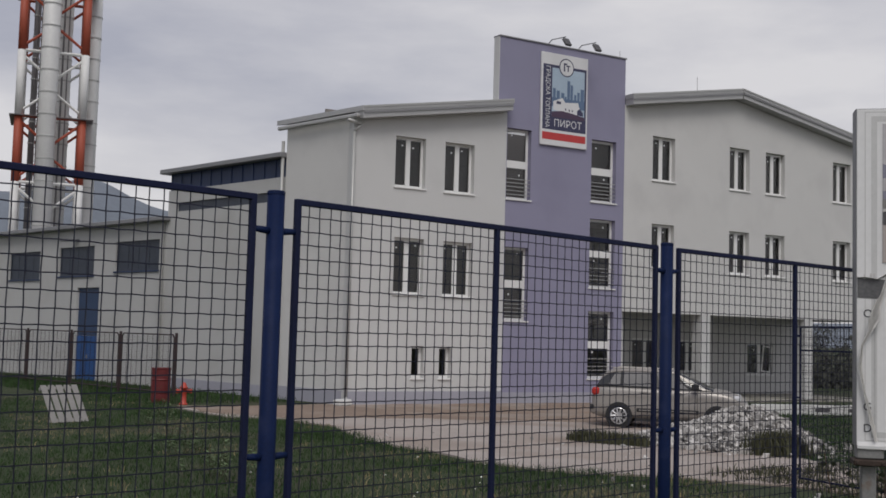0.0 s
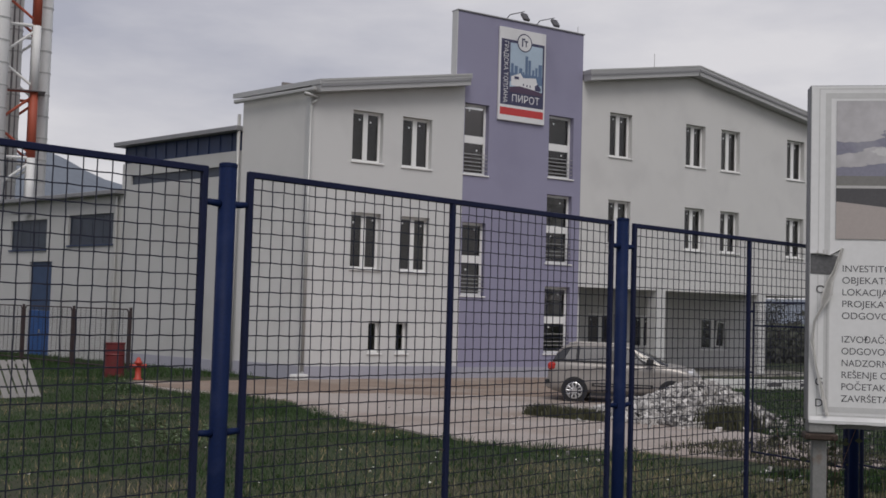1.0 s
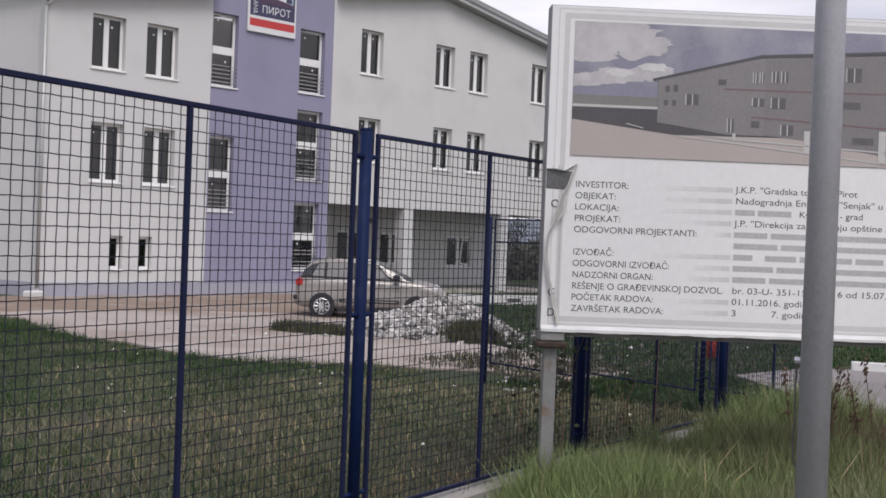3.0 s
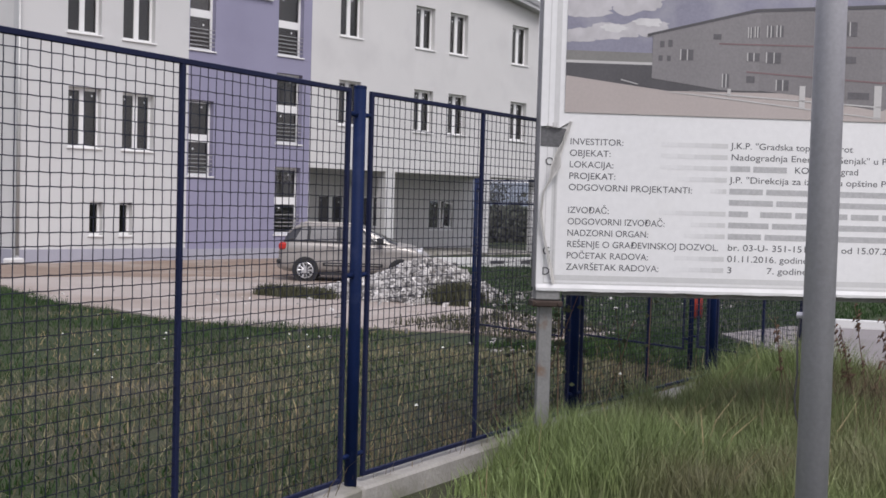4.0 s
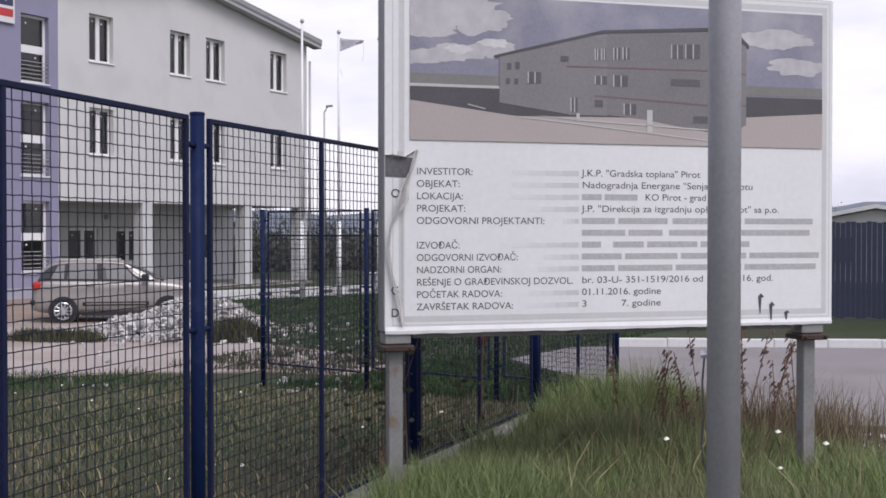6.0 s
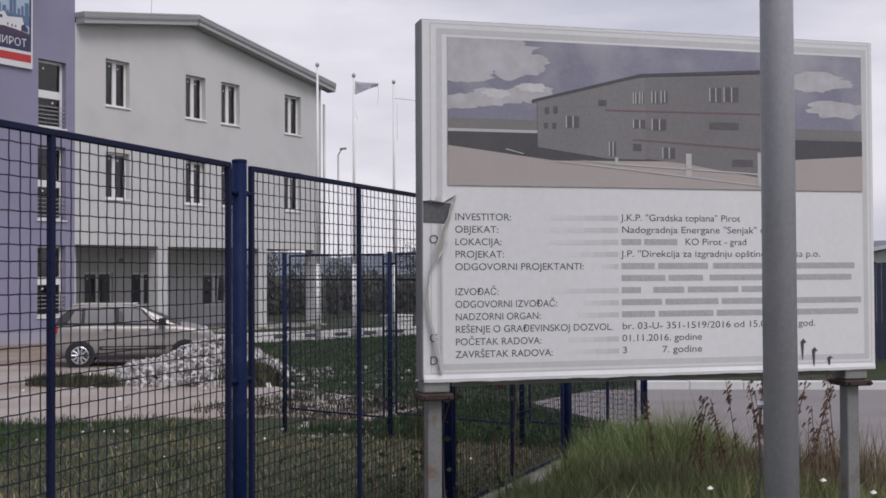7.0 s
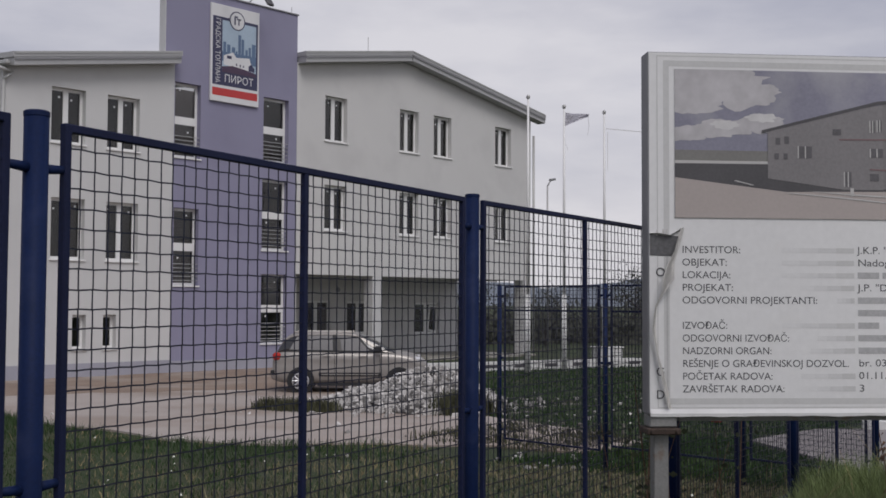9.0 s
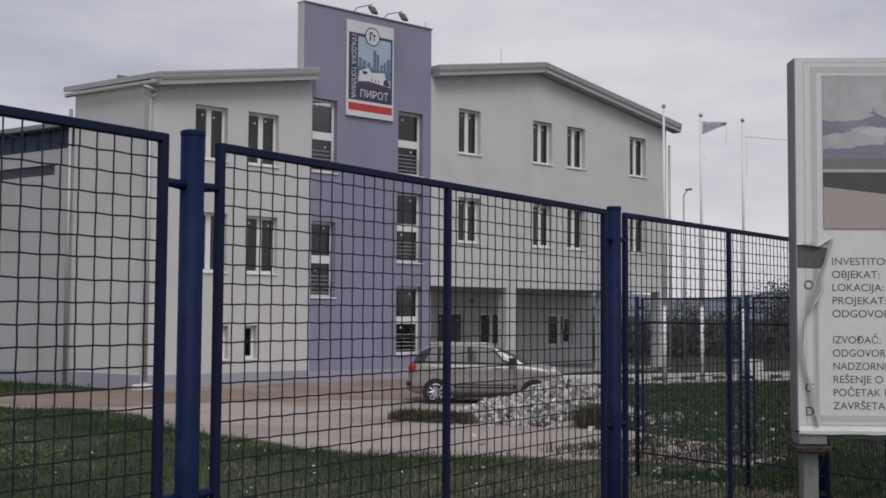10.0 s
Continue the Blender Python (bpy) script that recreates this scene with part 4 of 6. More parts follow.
ribbon("torn_strip", [(0.200, -0.02, 2.835, 0.010, 10), (0.175, -0.04, 2.76, 0.016, 30), (0.155, -0.05, 2.70, 0.022, 50), (0.120, -0.06, 2.62, 0.030, 35), (0.105, -0.065, 2.54, 0.034, -10), (0.08, -0.06, 2.47, 0.024, 50), (0.035, -0.05, 2.38, 0.02, 60), (0.025, -0.04, 2.25, 0.014, 30), (0.05, -0.035, 2.10, 0.016, 60), (0.085, -0.04, 1.95, 0.014, 20), (0.12, -0.03, 1.80, 0.010, 10)], "vinyl", board, "curled torn strip of vinyl")
ribbon("torn_edge", [(0.015, -0.012, 2.800, 0.008, 5), (0.06, -0.02, 2.803, 0.012, 80), (0.13, -0.022, 2.790, 0.012, 60), (0.20, -0.015, 2.830, 0.006, 10)], "vinyl", board, "torn white vinyl edge")
for nm, x in (("leg", 0.085), ("leg", 2.86)):
    part(nm, boxes((x - 0.043, x + 0.043, 0.03, 0.12, 0.35, BZ0 - 0.075), bevel=0.006), "steel_leg", board, "grey steel square leg")
    part("leg_head", boxes((x - 0.075, x + 0.085, 0.0, 0.14, BZ0 - 0.075, BZ0 - 0.002), bevel=0.008), "steel_leg", board)
    part("clamp", boxes((x - 0.095, x + 0.10, -0.03, 0.16, BZ0 - 0.115, BZ0 - 0.078), bevel=0.006), "rust", board, "rusty bolted clamp")
    for q in (-0.07, 0.075):
        part("bolt", tubes(((x + q, -0.06, BZ0 - 0.096), (x + q, 0.19, BZ0 - 0.096), 0.010), seg=6), "rust", board)
part("beam", boxes((0.2, BW - 0.25, 0.07, 0.11, BZ0 - 0.045, BZ0 - 0.003)), "steel_leg", board, "thin steel beam under the panel")
for x, z, h in ((2.55, 1.775, 0.10), (2.66, 1.775, 0.055), (2.47, 1.83, 0.10)):
    flat("stain", [[(x, z), (x + 0.006, z), (x + 0.012, z + h), (x + 0.03, z + h * 1.05), (x + 0.008, z + h * 1.3), (x - 0.012, z + h * 1.1)]], -0.009, "ink", board, "dark drip stain")

hm = bmesh.new()
rows_h = []
for k in range(150):
    x = 0.012 + (BW - 0.022) * k / 149
    drop = 0.010 + 0.008 * abs(noise.noise((x * 3.1, 0, 0))) + 0.004 * noise.noise((x * 11, 3, 0))
    out = 0.004 + 0.003 * noise.noise((x * 6, 1, 0))
    rows_h.append([hm.verts.new((x, y, z)) for y, z in ((-0.0064, BZ0 + 0.030), (-0.010 - out, BZ0 + 0.006), (-0.008 - out, BZ0 - drop), (-0.003, BZ0 - drop + 0.001), (-0.003, BZ0 + 0.004))])
for a, b in zip(rows_h, rows_h[1:]):
    for q in range(4):
        hm.faces.new((a[q], a[q + 1], b[q + 1], b[q]))
bmesh.ops.recalc_face_normals(hm, faces=hm.faces)
part("banner_hem", hm, "board_white", board, "loose wrinkled lower edge of the banner")

# ---- lamp post ----
pole = thing("lamp_post", pose(-10.942, -30.007, 0.45), "grey painted steel lamp post standing in tall grass", "lamp post")
part("shaft", tubes(((0, 0, 0), (0, 0, 8.0), 0.0735, 0.062), seg=28), "lamp_pole", pole, smooth=True)
part("bolt", tubes(((-0.022, 0.066, 1.37), (-0.030, 0.092, 1.37), 0.016), seg=8), "lamp_pole", pole)
wire = bmesh.new()
pts = [(-0.030, 0.076, 1.36), (-0.034, 0.084, 1.25), (-0.032, 0.078, 1.10), (-0.034, 0.086, 0.98), (-0.030, 0.078, 0.90), (-0.024, 0.066, 0.86)]
for a, b in zip(pts, pts[1:]):
    tube(wire, a, b, 0.0045, seg=5)
part("cable", wire, "print_dark", pole, "thin dark earthing cable")

# ---- flagpoles ----
for k, (x, y, h) in enumerate(((14.38, -7.9, 9.12), (16.42, -7.9, 9.06), (18.6, -8.1, 9.12))):
    fp = thing("flagpole", pose(x, y, 0.1), ("tall white flagpole with a faded limp flag", "tall white flagpole with a bare rope arm")[k == 2] if k else "tall white flagpole with a ball top", "flagpole", "flagpoles")
    part("pole", tubes(((0, 0, 0), (0, 0, 2.6), 0.085, 0.075), ((0, 0, 2.6), (0, 0, h), 0.055, 0.035), seg=12), "pvc", fp, smooth=True)
    part("ball", lathe([(0.02, h), (0.06, h + 0.04), (0.07, h + 0.09), (0.05, h + 0.14), (0.01, h + 0.16)], 12), "gutter", fp, smooth=True)
    if k == 1:
        bm = bmesh.new()
        g = [[bm.verts.new((0.05 + 0.82 * u, 0.08 * math.sin(5 * u + 2 * v), h - 0.12 - 0.46 * v * (1 - 0.85 * u) - 0.05 * u)) for v in (0, 0.25, 0.5, 0.75, 1)] for u in [q / 10 for q in range(11)]]
        for a, b in zip(g, g[1:]):
            for q in range(4):
                bm.faces.new((a[q], b[q], b[q + 1], a[q + 1]))
        bmesh.ops.solidify(bm, geom=list(bm.faces), thickness=0.006)
        part("flag", bm, "lamp_pole", fp, "faded grey flag", smooth=True, loc=pose(0, 0, 0, 0, 0, -42))
        part("rope", tubes(((0.63, -0.57, h - 0.2), (0.66, -0.59, h - 0.55), 0.008), ((0.66, -0.59, h - 0.55), (0.62, -0.56, h - 0.9), 0.008), ((0.0, -0.06, h - 1.2), (0.10, -0.10, h - 1.45), 0.008), seg=4), "pvc", fp)
    if k == 2:
        part("arm", tubes(((0, 0, h - 0.5), (1.25, -1.12, h - 0.62), 0.014), ((0.1, -0.08, h - 0.65), (0.1, -0.08, h - 2.0), 0.010), seg=5), "pvc", fp)
far_lamp = thing("street_lamp", pose(28.75, 2, 0.1), "slim grey street lamp far behind the flagpoles", "street lamp")
part("pole", tubes(((0, 0, 0), (0, 0, 8.0), 0.06, 0.04), ((0, 0, 8.0), (0.14, -0.12, 8.30), 0.03), seg=8), "gutter", far_lamp, smooth=True)
part("head", boxes((-0.1, 0.22, -0.08, 0.08, -0.05, 0.05), bevel=0.02), "board_grey", far_lamp, loc=pose(0.14, -0.12, 8.30, 0, -8, -42))

# ---- chimney ----
M.update(
    chim_red=material("mast_red", (0.36, 0.075, 0.04), 0.6, vary=0.15, scale=1, fine=20, bump=0.05),
    chim_white=material("mast_white", (0.70, 0.70, 0.69), 0.6, vary=0.1, scale=1, fine=20, bump=0.05),
    chim_steel=material("flue_steel", (0.70, 0.70, 0.69), 0.5, 0.1, vary=0.08, scale=0.8, fine=15, bump=0.04),
    chim_dark=material("flue_dark", (0.17, 0.16, 0.165), 0.5, 0.4, vary=0.1, bump=0),
)
CH = pose(-3.05, 30.0, 0, 0, 0, -12)
mast = thing("chimney_mast", CH, "red and white lattice mast holding three steel flues", "chimney")
half, BH = 1.56, 3.42
for k in range(9):
    z0, z1 = 2.75 + BH * (k - 1), 2.75 + BH * k
    mt = "chim_white" if k % 2 == 0 else "chim_red"
    for sx_, sy_ in ((-1, -1), (1, -1), (1, 1), (-1, 1)):
        part("leg", tubes(((sx_ * half, sy_ * half, z0), (sx_ * half, sy_ * half, z1), 0.21), seg=10), mt, mast, smooth=True)
    for a, b in (((-1, -1), (1, -1)), ((1, -1), (1, 1)), ((-1, -1), (-1, 1)), ((-1, 1), (1, 1))):
        mid = ((a[0] + b[0]) / 2 * half, (a[1] + b[1]) / 2 * half)
        part("brace", tubes(((a[0] * half, a[1] * half, z1 - 0.2), (*mid, (z0 + z1) / 2 + 0.2), 0.075), ((b[0] * half, b[1] * half, z1 - 0.2), (*mid, (z0 + z1) / 2 + 0.2), 0.075), ((a[0] * half, a[1] * half, z0 + 0.2), (*mid, (z0 + z1) / 2 - 0.3), 0.075), ((b[0] * half, b[1] * half, z0 + 0.2), (*mid, (z0 + z1) / 2 - 0.3), 0.075), seg=6), mt, mast)
        part("girt", tubes(((a[0] * half, a[1] * half, z1), (b[0] * half, b[1] * half, z1), 0.085), seg=6), mt, mast)
    if k % 2 == 1:
        part("platform", boxes((-half - 0.45, half + 0.55, -half - 0.35, -half - 0.10, z1 - 0.02, z1 + 0.02), (-half - 0.45, -half - 0.10, -half - 0.10, half + 0.1, z1 - 0.02, z1 + 0.02), (half + 0.10, half + 0.55, -half - 0.10, half + 0.1, z1 - 0.02, z1 + 0.02)), "chim_dark", mast, "narrow steel walkway round the mast")
        part("platform_edge", tubes(((-half, -half - 0.1, z1), (half, -half - 0.1, z1), 0.07), seg=6), "chim_red", mast)
for x, y, r, mt in ((-0.18, -half - 0.52, 0.45, "chim_steel"), (0.55, 0.5, 0.36, "chim_steel"), (2.02, -0.3, 0.33, "chim_steel"), (-0.95, 0.6, 0.14, "chim_dark"), (-0.62, 0.9, 0.10, "chim_dark")):
    fl = part("flue", tubes(((x, y, 0), (x, y, 32), r), seg=20), mt, mast, "polished steel flue pipe", smooth=True)
    for k in range(22):
        part("flue_band", tubes(((x, y, 5 + 1.15 * k), (x, y, 5.06 + 1.15 * k), r + 0.03), seg=20), "gutter", fl)
lad = [((-0.75, -1.55, 3), (-0.75, -1.55, 31), 0.03), ((-0.4, -1.62, 3), (-0.4, -1.62, 31), 0.03)] + [((-0.75, -1.55, 3 + 0.35 * k), (-0.4, -1.62, 3 + 0.35 * k), 0.018) for k in range(80)]
part("ladder", tubes(*lad, seg=4), "chim_dark", mast, "steel ladder")
cable = [((0.45, 0.0, 3), (0.45, 0.0, 31), 0.05), ((0.7, -0.3, 3), (0.7, -0.3, 31), 0.035)]
part("cable", tubes(*cable, seg=6), "chim_dark", mast)

# ---- far hills ----
rng = random.Random(5)
hv, hf = [], []
N = 220
for k in range(N + 1):
    az = radians(-70 + 200 * k / N)
    deg = -70 + 200 * k / N
    h = 40 + 135 * (1 - smooth01(22, 42, deg)) + 34 * math.exp(-((deg - 13.5) / 2.6) ** 2) + 30 * noise.noise((deg * 0.06, 1, 0)) + 14 * noise.noise((deg * 0.23, 5, 0)) + 4 * noise.noise((deg * 0.9, 2, 0))
    for d, q in ((1350, 0.0), (1450, 0.55), (1560, 0.86), (1700, 1.0)):
        hv.append((math.sin(az) * d, math.cos(az) * d, -4 + h * q + (3 * noise.noise((deg * 0.7, d * 0.01, 0)) if 0 < q < 1 else 0)))
for k in range(N):
    for j in range(3):
        a = k * 4 + j
        hf.append((a, a + 4, a + 5, a + 1))
soup("backdrop", hv, hf, "mountain", "wooded hills on the horizon, blue haze in their colour", "hills", "structure", smooth=True)


# ---- parked car ----
M.update(
    car_paint=material("car_paint", (0.305, 0.285, 0.266), 0.34, 0.3, vary=0.04, scale=2, fine=200, bump=0, spec=0.6),
    car_glass=glass("car_glass", (0.22, 0.23, 0.23), 0.03),
    car_black=material("car_plastic", (0.02, 0.02, 0.022), 0.6, vary=0.15, bump=0.05),
    tyre=material("tyre_rubber", (0.022, 0.022, 0.023), 0.85, vary=0.2, bump=0.1),
    rim=material("alloy_rim", (0.60, 0.60, 0.61), 0.3, 0.8, vary=0.06, bump=0),
    lamp_red=material("tail_lamp", (0.42, 0.03, 0.025), 0.2, vary=0.05, bump=0),
    lamp_clear=material("head_lamp", (0.72, 0.72, 0.73), 0.15, 0.3, vary=0.05, bump=0),
    car_tint=material("tinted_glass", (0.03, 0.03, 0.032), 0.06, vary=0.05, bump=0, spec=0.8),
    # opaque pale grey: the sky's reflection in the side windows is painted in
    side_glass_reflection=material("side_glass_reflection", (0.20, 0.195, 0.19), 0.06, vary=0.25, scale=1.5, bump=0, spec=0.8),
    cabin=material("car_cabin", (0.12, 0.115, 0.11), 0.9, vary=0.2, bump=0),
)


def glide(xs, rows):
    """Values at xs on a smooth curve through rows of (x, value, value ...)."""
    rows = np.array(rows, dtype=float)
    out = []
    for x in xs:
        k = int(np.clip(np.searchsorted(rows[:, 0], x) - 1, 0, len(rows) - 2))
        p0, p1, p2, p3 = rows[max(k - 1, 0)], rows[k], rows[k + 1], rows[min(k + 2, len(rows) - 1)]
        h = p2[0] - p1[0]
        u = (x - p1[0]) / h
        m1 = (p2 - p0)[1:] / max(p2[0] - p0[0], 1e-6) * h
        m2 = (p3 - p1)[1:] / max(p3[0] - p1[0], 1e-6) * h
        out.append((2 * u ** 3 - 3 * u * u + 1) * p1[1:] + (u ** 3 - 2 * u * u + u) * m1 + (3 * u * u - 2 * u ** 3) * p2[1:] + (u ** 3 - u * u) * m2)
    return out


def closed_loft(secs):
    bm = bmesh.new()
    L = [[bm.verts.new(p) for p in s] for s in secs]
    for a, b in zip(L, L[1:]):
        n = len(a)
        for k in range(n):
            bm.faces.new((a[k], a[(k + 1) % n], b[(k + 1) % n], b[k]))
    bm.faces.new(L[0])
    bm.faces.new(L[-1][::-1])
    bmesh.ops.recalc_face_normals(bm, faces=bm.faces)
    return bm


car = thing("car", pose(3.95, -8.62, 0.135, 0, 0, -46), "beige compact family car parked behind the rubble heap", "car")
# x runs from the tail (-0.74) to the nose (3.26); wheels at 0 and 2.48
# rows: x, underside, shoulder height, half width
ST = [(-0.74, 0.46, 0.74, 0.60), (-0.71, 0.34, 0.93, 0.74), (-0.62, 0.27, 1.02, 0.82), (-0.42, 0.24, 1.055, 0.865), (0.0, 0.23, 1.06, 0.885), (0.7, 0.22, 1.05, 0.89), (1.4, 0.22, 1.04, 0.89), (2.05, 0.22, 1.03, 0.885), (2.40, 0.22, 1.01, 0.88), (2.70, 0.23, 0.965, 0.87), (2.94, 0.24, 0.89, 0.83), (3.12, 0.26, 0.79, 0.75), (3.22, 0.30, 0.68, 0.64), (3.26, 0.38, 0.56, 0.50)]
half_ring = ((0.80, 0.0), (0.93, 0.04), (0.985, 0.16), (1.0, 0.34), (0.995, 0.52), (0.975, 0.66), (0.985, 0.72), (0.97, 0.84), (0.925, 0.94), (0.84, 0.99), (0.60, 1.02), (0.30, 1.035))
xs_body = [-0.74, -0.725] + [-0.71 + 0.1 * k for k in range(39)] + [3.17, 3.22, 3.26]
body = []
for x, (zb, zt, w) in zip(xs_body, glide(xs_body, ST)):
    h = zt - zb
    body.append([(x, -w * f, zb + h * g) for f, g in half_ring] + [(x, 0, zb + h * 1.04)] + [(x, w * f, zb + h * g) for f, g in half_ring[::-1]] + [(x, 0, zb)])
part("body", closed_loft(body), "car_paint", car, "beige metallic body", smooth=True)
# cabin rows: x, belt height, roof height, half width at belt, half width at roof
GH = [(-0.60, 1.02, 1.04, 0.76, 0.72), (-0.50, 1.03, 1.22, 0.785, 0.70), (-0.36, 1.035, 1.365, 0.80, 0.68), (-0.15, 1.035, 1.445, 0.81, 0.67), (0.4, 1.03, 1.475, 0.815, 0.675), (1.0, 1.02, 1.47, 0.815, 0.675), (1.42, 1.01, 1.43, 0.815, 0.675), (1.80, 1.0, 1.275, 0.81, 0.69), (2.15, 0.995, 1.10, 0.80, 0.73), (2.38, 0.99, 1.02, 0.78, 0.75)]
xs_cab = [-0.60 + 0.0745 * k for k in range(41)]
CAB = dict(zip(xs_cab, glide(xs_cab, GH)))


def cab_at(x):
    return glide([min(max(x, -0.60), 2.38)], GH)[0]


def cab_side(x, u, sgn, off=0.0):
    """A point on the cabin's flank: u runs from the belt (0) to the roof (1)."""
    z0, z1, w0, w1 = cab_at(x)
    w = w0 + (w1 - w0) * u ** 1.25
    return (x, sgn * (w + off), z0 + (z1 - z0) * u)


cab = []
for x in xs_cab:
    side = [cab_side(x, u, -1) for u in (0, 0.25, 0.5, 0.75, 0.92, 1.0)]
    z1, w1 = cab_at(x)[1], cab_at(x)[3]
    cab.append(side + [(x, -w1 * 0.55, z1 + 0.028), (x, 0, z1 + 0.036), (x, w1 * 0.55, z1 + 0.028)] + [(p[0], -p[1], p[2]) for p in side[::-1]])
part("window_band", closed_loft(cab), "car_tint", car, "dark tinted glass", smooth=True)
xs_roof = [-0.47 + 0.08 * k for k in range(25)]
roof = []
for x in xs_roof:
    z0, z1, w0, w1 = cab_at(x)
    roof.append([(x, -w1 - 0.022, z1 - 0.045), (x, -w1 - 0.020, z1 - 0.005), (x, -w1 * 0.90, z1 + 0.032), (x, -w1 * 0.5, z1 + 0.050), (x, 0, z1 + 0.056), (x, w1 * 0.5, z1 + 0.050), (x, w1 * 0.90, z1 + 0.032), (x, w1 + 0.020, z1 - 0.005), (x, w1 + 0.022, z1 - 0.045)])
part("roof", closed_loft(roof), "car_paint", car, "beige roof", smooth=True)


def flank(name, sgn, quad, off, mat, label):
    """A strip lying on the cabin's flank; quad: (x, u) at rear foot, front foot, front top, rear top."""
    (ax, au), (bx, bu), (cx, cu), (dx, du) = quad
    bm = bmesh.new()
    n, g = 6, []
    for i in range(n + 1):
        row = []
        for j in range(n + 1):
            p, q = i / n, j / n
            x = (ax * (1 - p) + bx * p) * (1 - q) + (dx * (1 - p) + cx * p) * q
            u = (au * (1 - p) + bu * p) * (1 - q) + (du * (1 - p) + cu * p) * q
            row.append(bm.verts.new(cab_side(x, u, sgn, off)))
        g.append(row)
    for i in range(n):
        for j in range(n):
            bm.faces.new((g[i][j], g[i + 1][j], g[i + 1][j + 1], g[i][j + 1]))
    bmesh.ops.recalc_face_normals(bm, faces=bm.faces)
    return part(name, bm, mat, car, label, smooth=True)


for sgn in (-1, 1):
    flank("side_window", sgn, ((-0.30, 0.10), (0.02, 0.08), (0.03, 0.88), (-0.12, 0.86)), 0.007, "side_glass_reflection", "small rear side window")
    flank("side_window", sgn, ((0.10, 0.08), (0.80, 0.08), (0.78, 0.90), (0.11, 0.90)), 0.007, "side_glass_reflection", "rear door window, pale reflection painted in its colour")
    flank("side_window", sgn, ((0.92, 0.08), (1.78, 0.08), (1.40, 0.88), (0.90, 0.90)), 0.007, "side_glass_reflection", "front door window, pale reflection painted in its colour")
    flank("seat_back", sgn, ((0.84, 0.10), (1.02, 0.10), (0.98, 0.72), (0.82, 0.72)), 0.0085, "cabin", "dark seat seen through the glass")
    flank("pillar", sgn, ((0.03, 0.0), (0.10, 0.0), (0.10, 0.95), (0.03, 0.95)), 0.010, "car_black", "black window pillar")
    flank("pillar", sgn, ((0.80, 0.0), (0.91, 0.0), (0.89, 0.95), (0.79, 0.95)), 0.010, "car_black", "black window pillar")
    flank("pillar", sgn, ((1.80, 0.0), (1.88, 0.0), (1.46, 0.96), (1.40, 0.92)), 0.010, "car_black", "slim black quarter window pillar")
    flank("pillar", sgn, ((2.14, 0.15), (2.36, 0.3), (1.52, 1.0), (1.42, 0.96)), 0.014, "car_paint", "beige windscreen pillar")
    flank("belt_line", sgn, ((-0.45, 0.0), (2.1, 0.0), (2.05, 0.10), (-0.44, 0.06)), 0.009, "car_black", "black seal under the side windows")
for wx in (0.0, 2.48):
    for sgn in (-1, 1):
        arch = part("wheel_arch", tubes(((wx, sgn * 0.60, 0.30), (wx, sgn * 0.897, 0.30), 0.345), seg=24), "car_black", car, "black wheel arch")
        y0, y1 = sgn * 0.70, sgn * 0.905
        wh = part("wheel", tubes(((wx, y0, 0.29), (wx, y1, 0.29), 0.29), seg=26), "tyre", car, "black tyre", smooth=False)
        part("rim", tubes(((wx, sgn * 0.88, 0.29), (wx, sgn * 0.912, 0.29), 0.205), seg=22), "car_black", wh)
        sp = bmesh.new()
        for k in range(10):
            a = k * math.pi / 5
            tube(sp, (wx + 0.05 * math.cos(a), sgn * 0.918, 0.29 + 0.05 * math.sin(a)), (wx + 0.195 * math.cos(a), sgn * 0.918, 0.29 + 0.195 * math.sin(a)), 0.024, 0.030, seg=5)
        tube(sp, (wx, sgn * 0.90, 0.29), (wx, sgn * 0.925, 0.29), 0.06, seg=10)
        part("spokes", sp, "rim", wh, "bright alloy spokes")
        rb = bmesh.new()
        for k in range(22):
            a0, a1 = k * math.pi / 11, (k + 1) * math.pi / 11
            tube(rb, (wx + 0.20 * math.cos(a0), sgn * 0.915, 0.29 + 0.20 * math.sin(a0)), (wx + 0.20 * math.cos(a1), sgn * 0.915, 0.29 + 0.20 * math.sin(a1)), 0.018, seg=5)
        part("rim_edge", rb, "rim", wh)
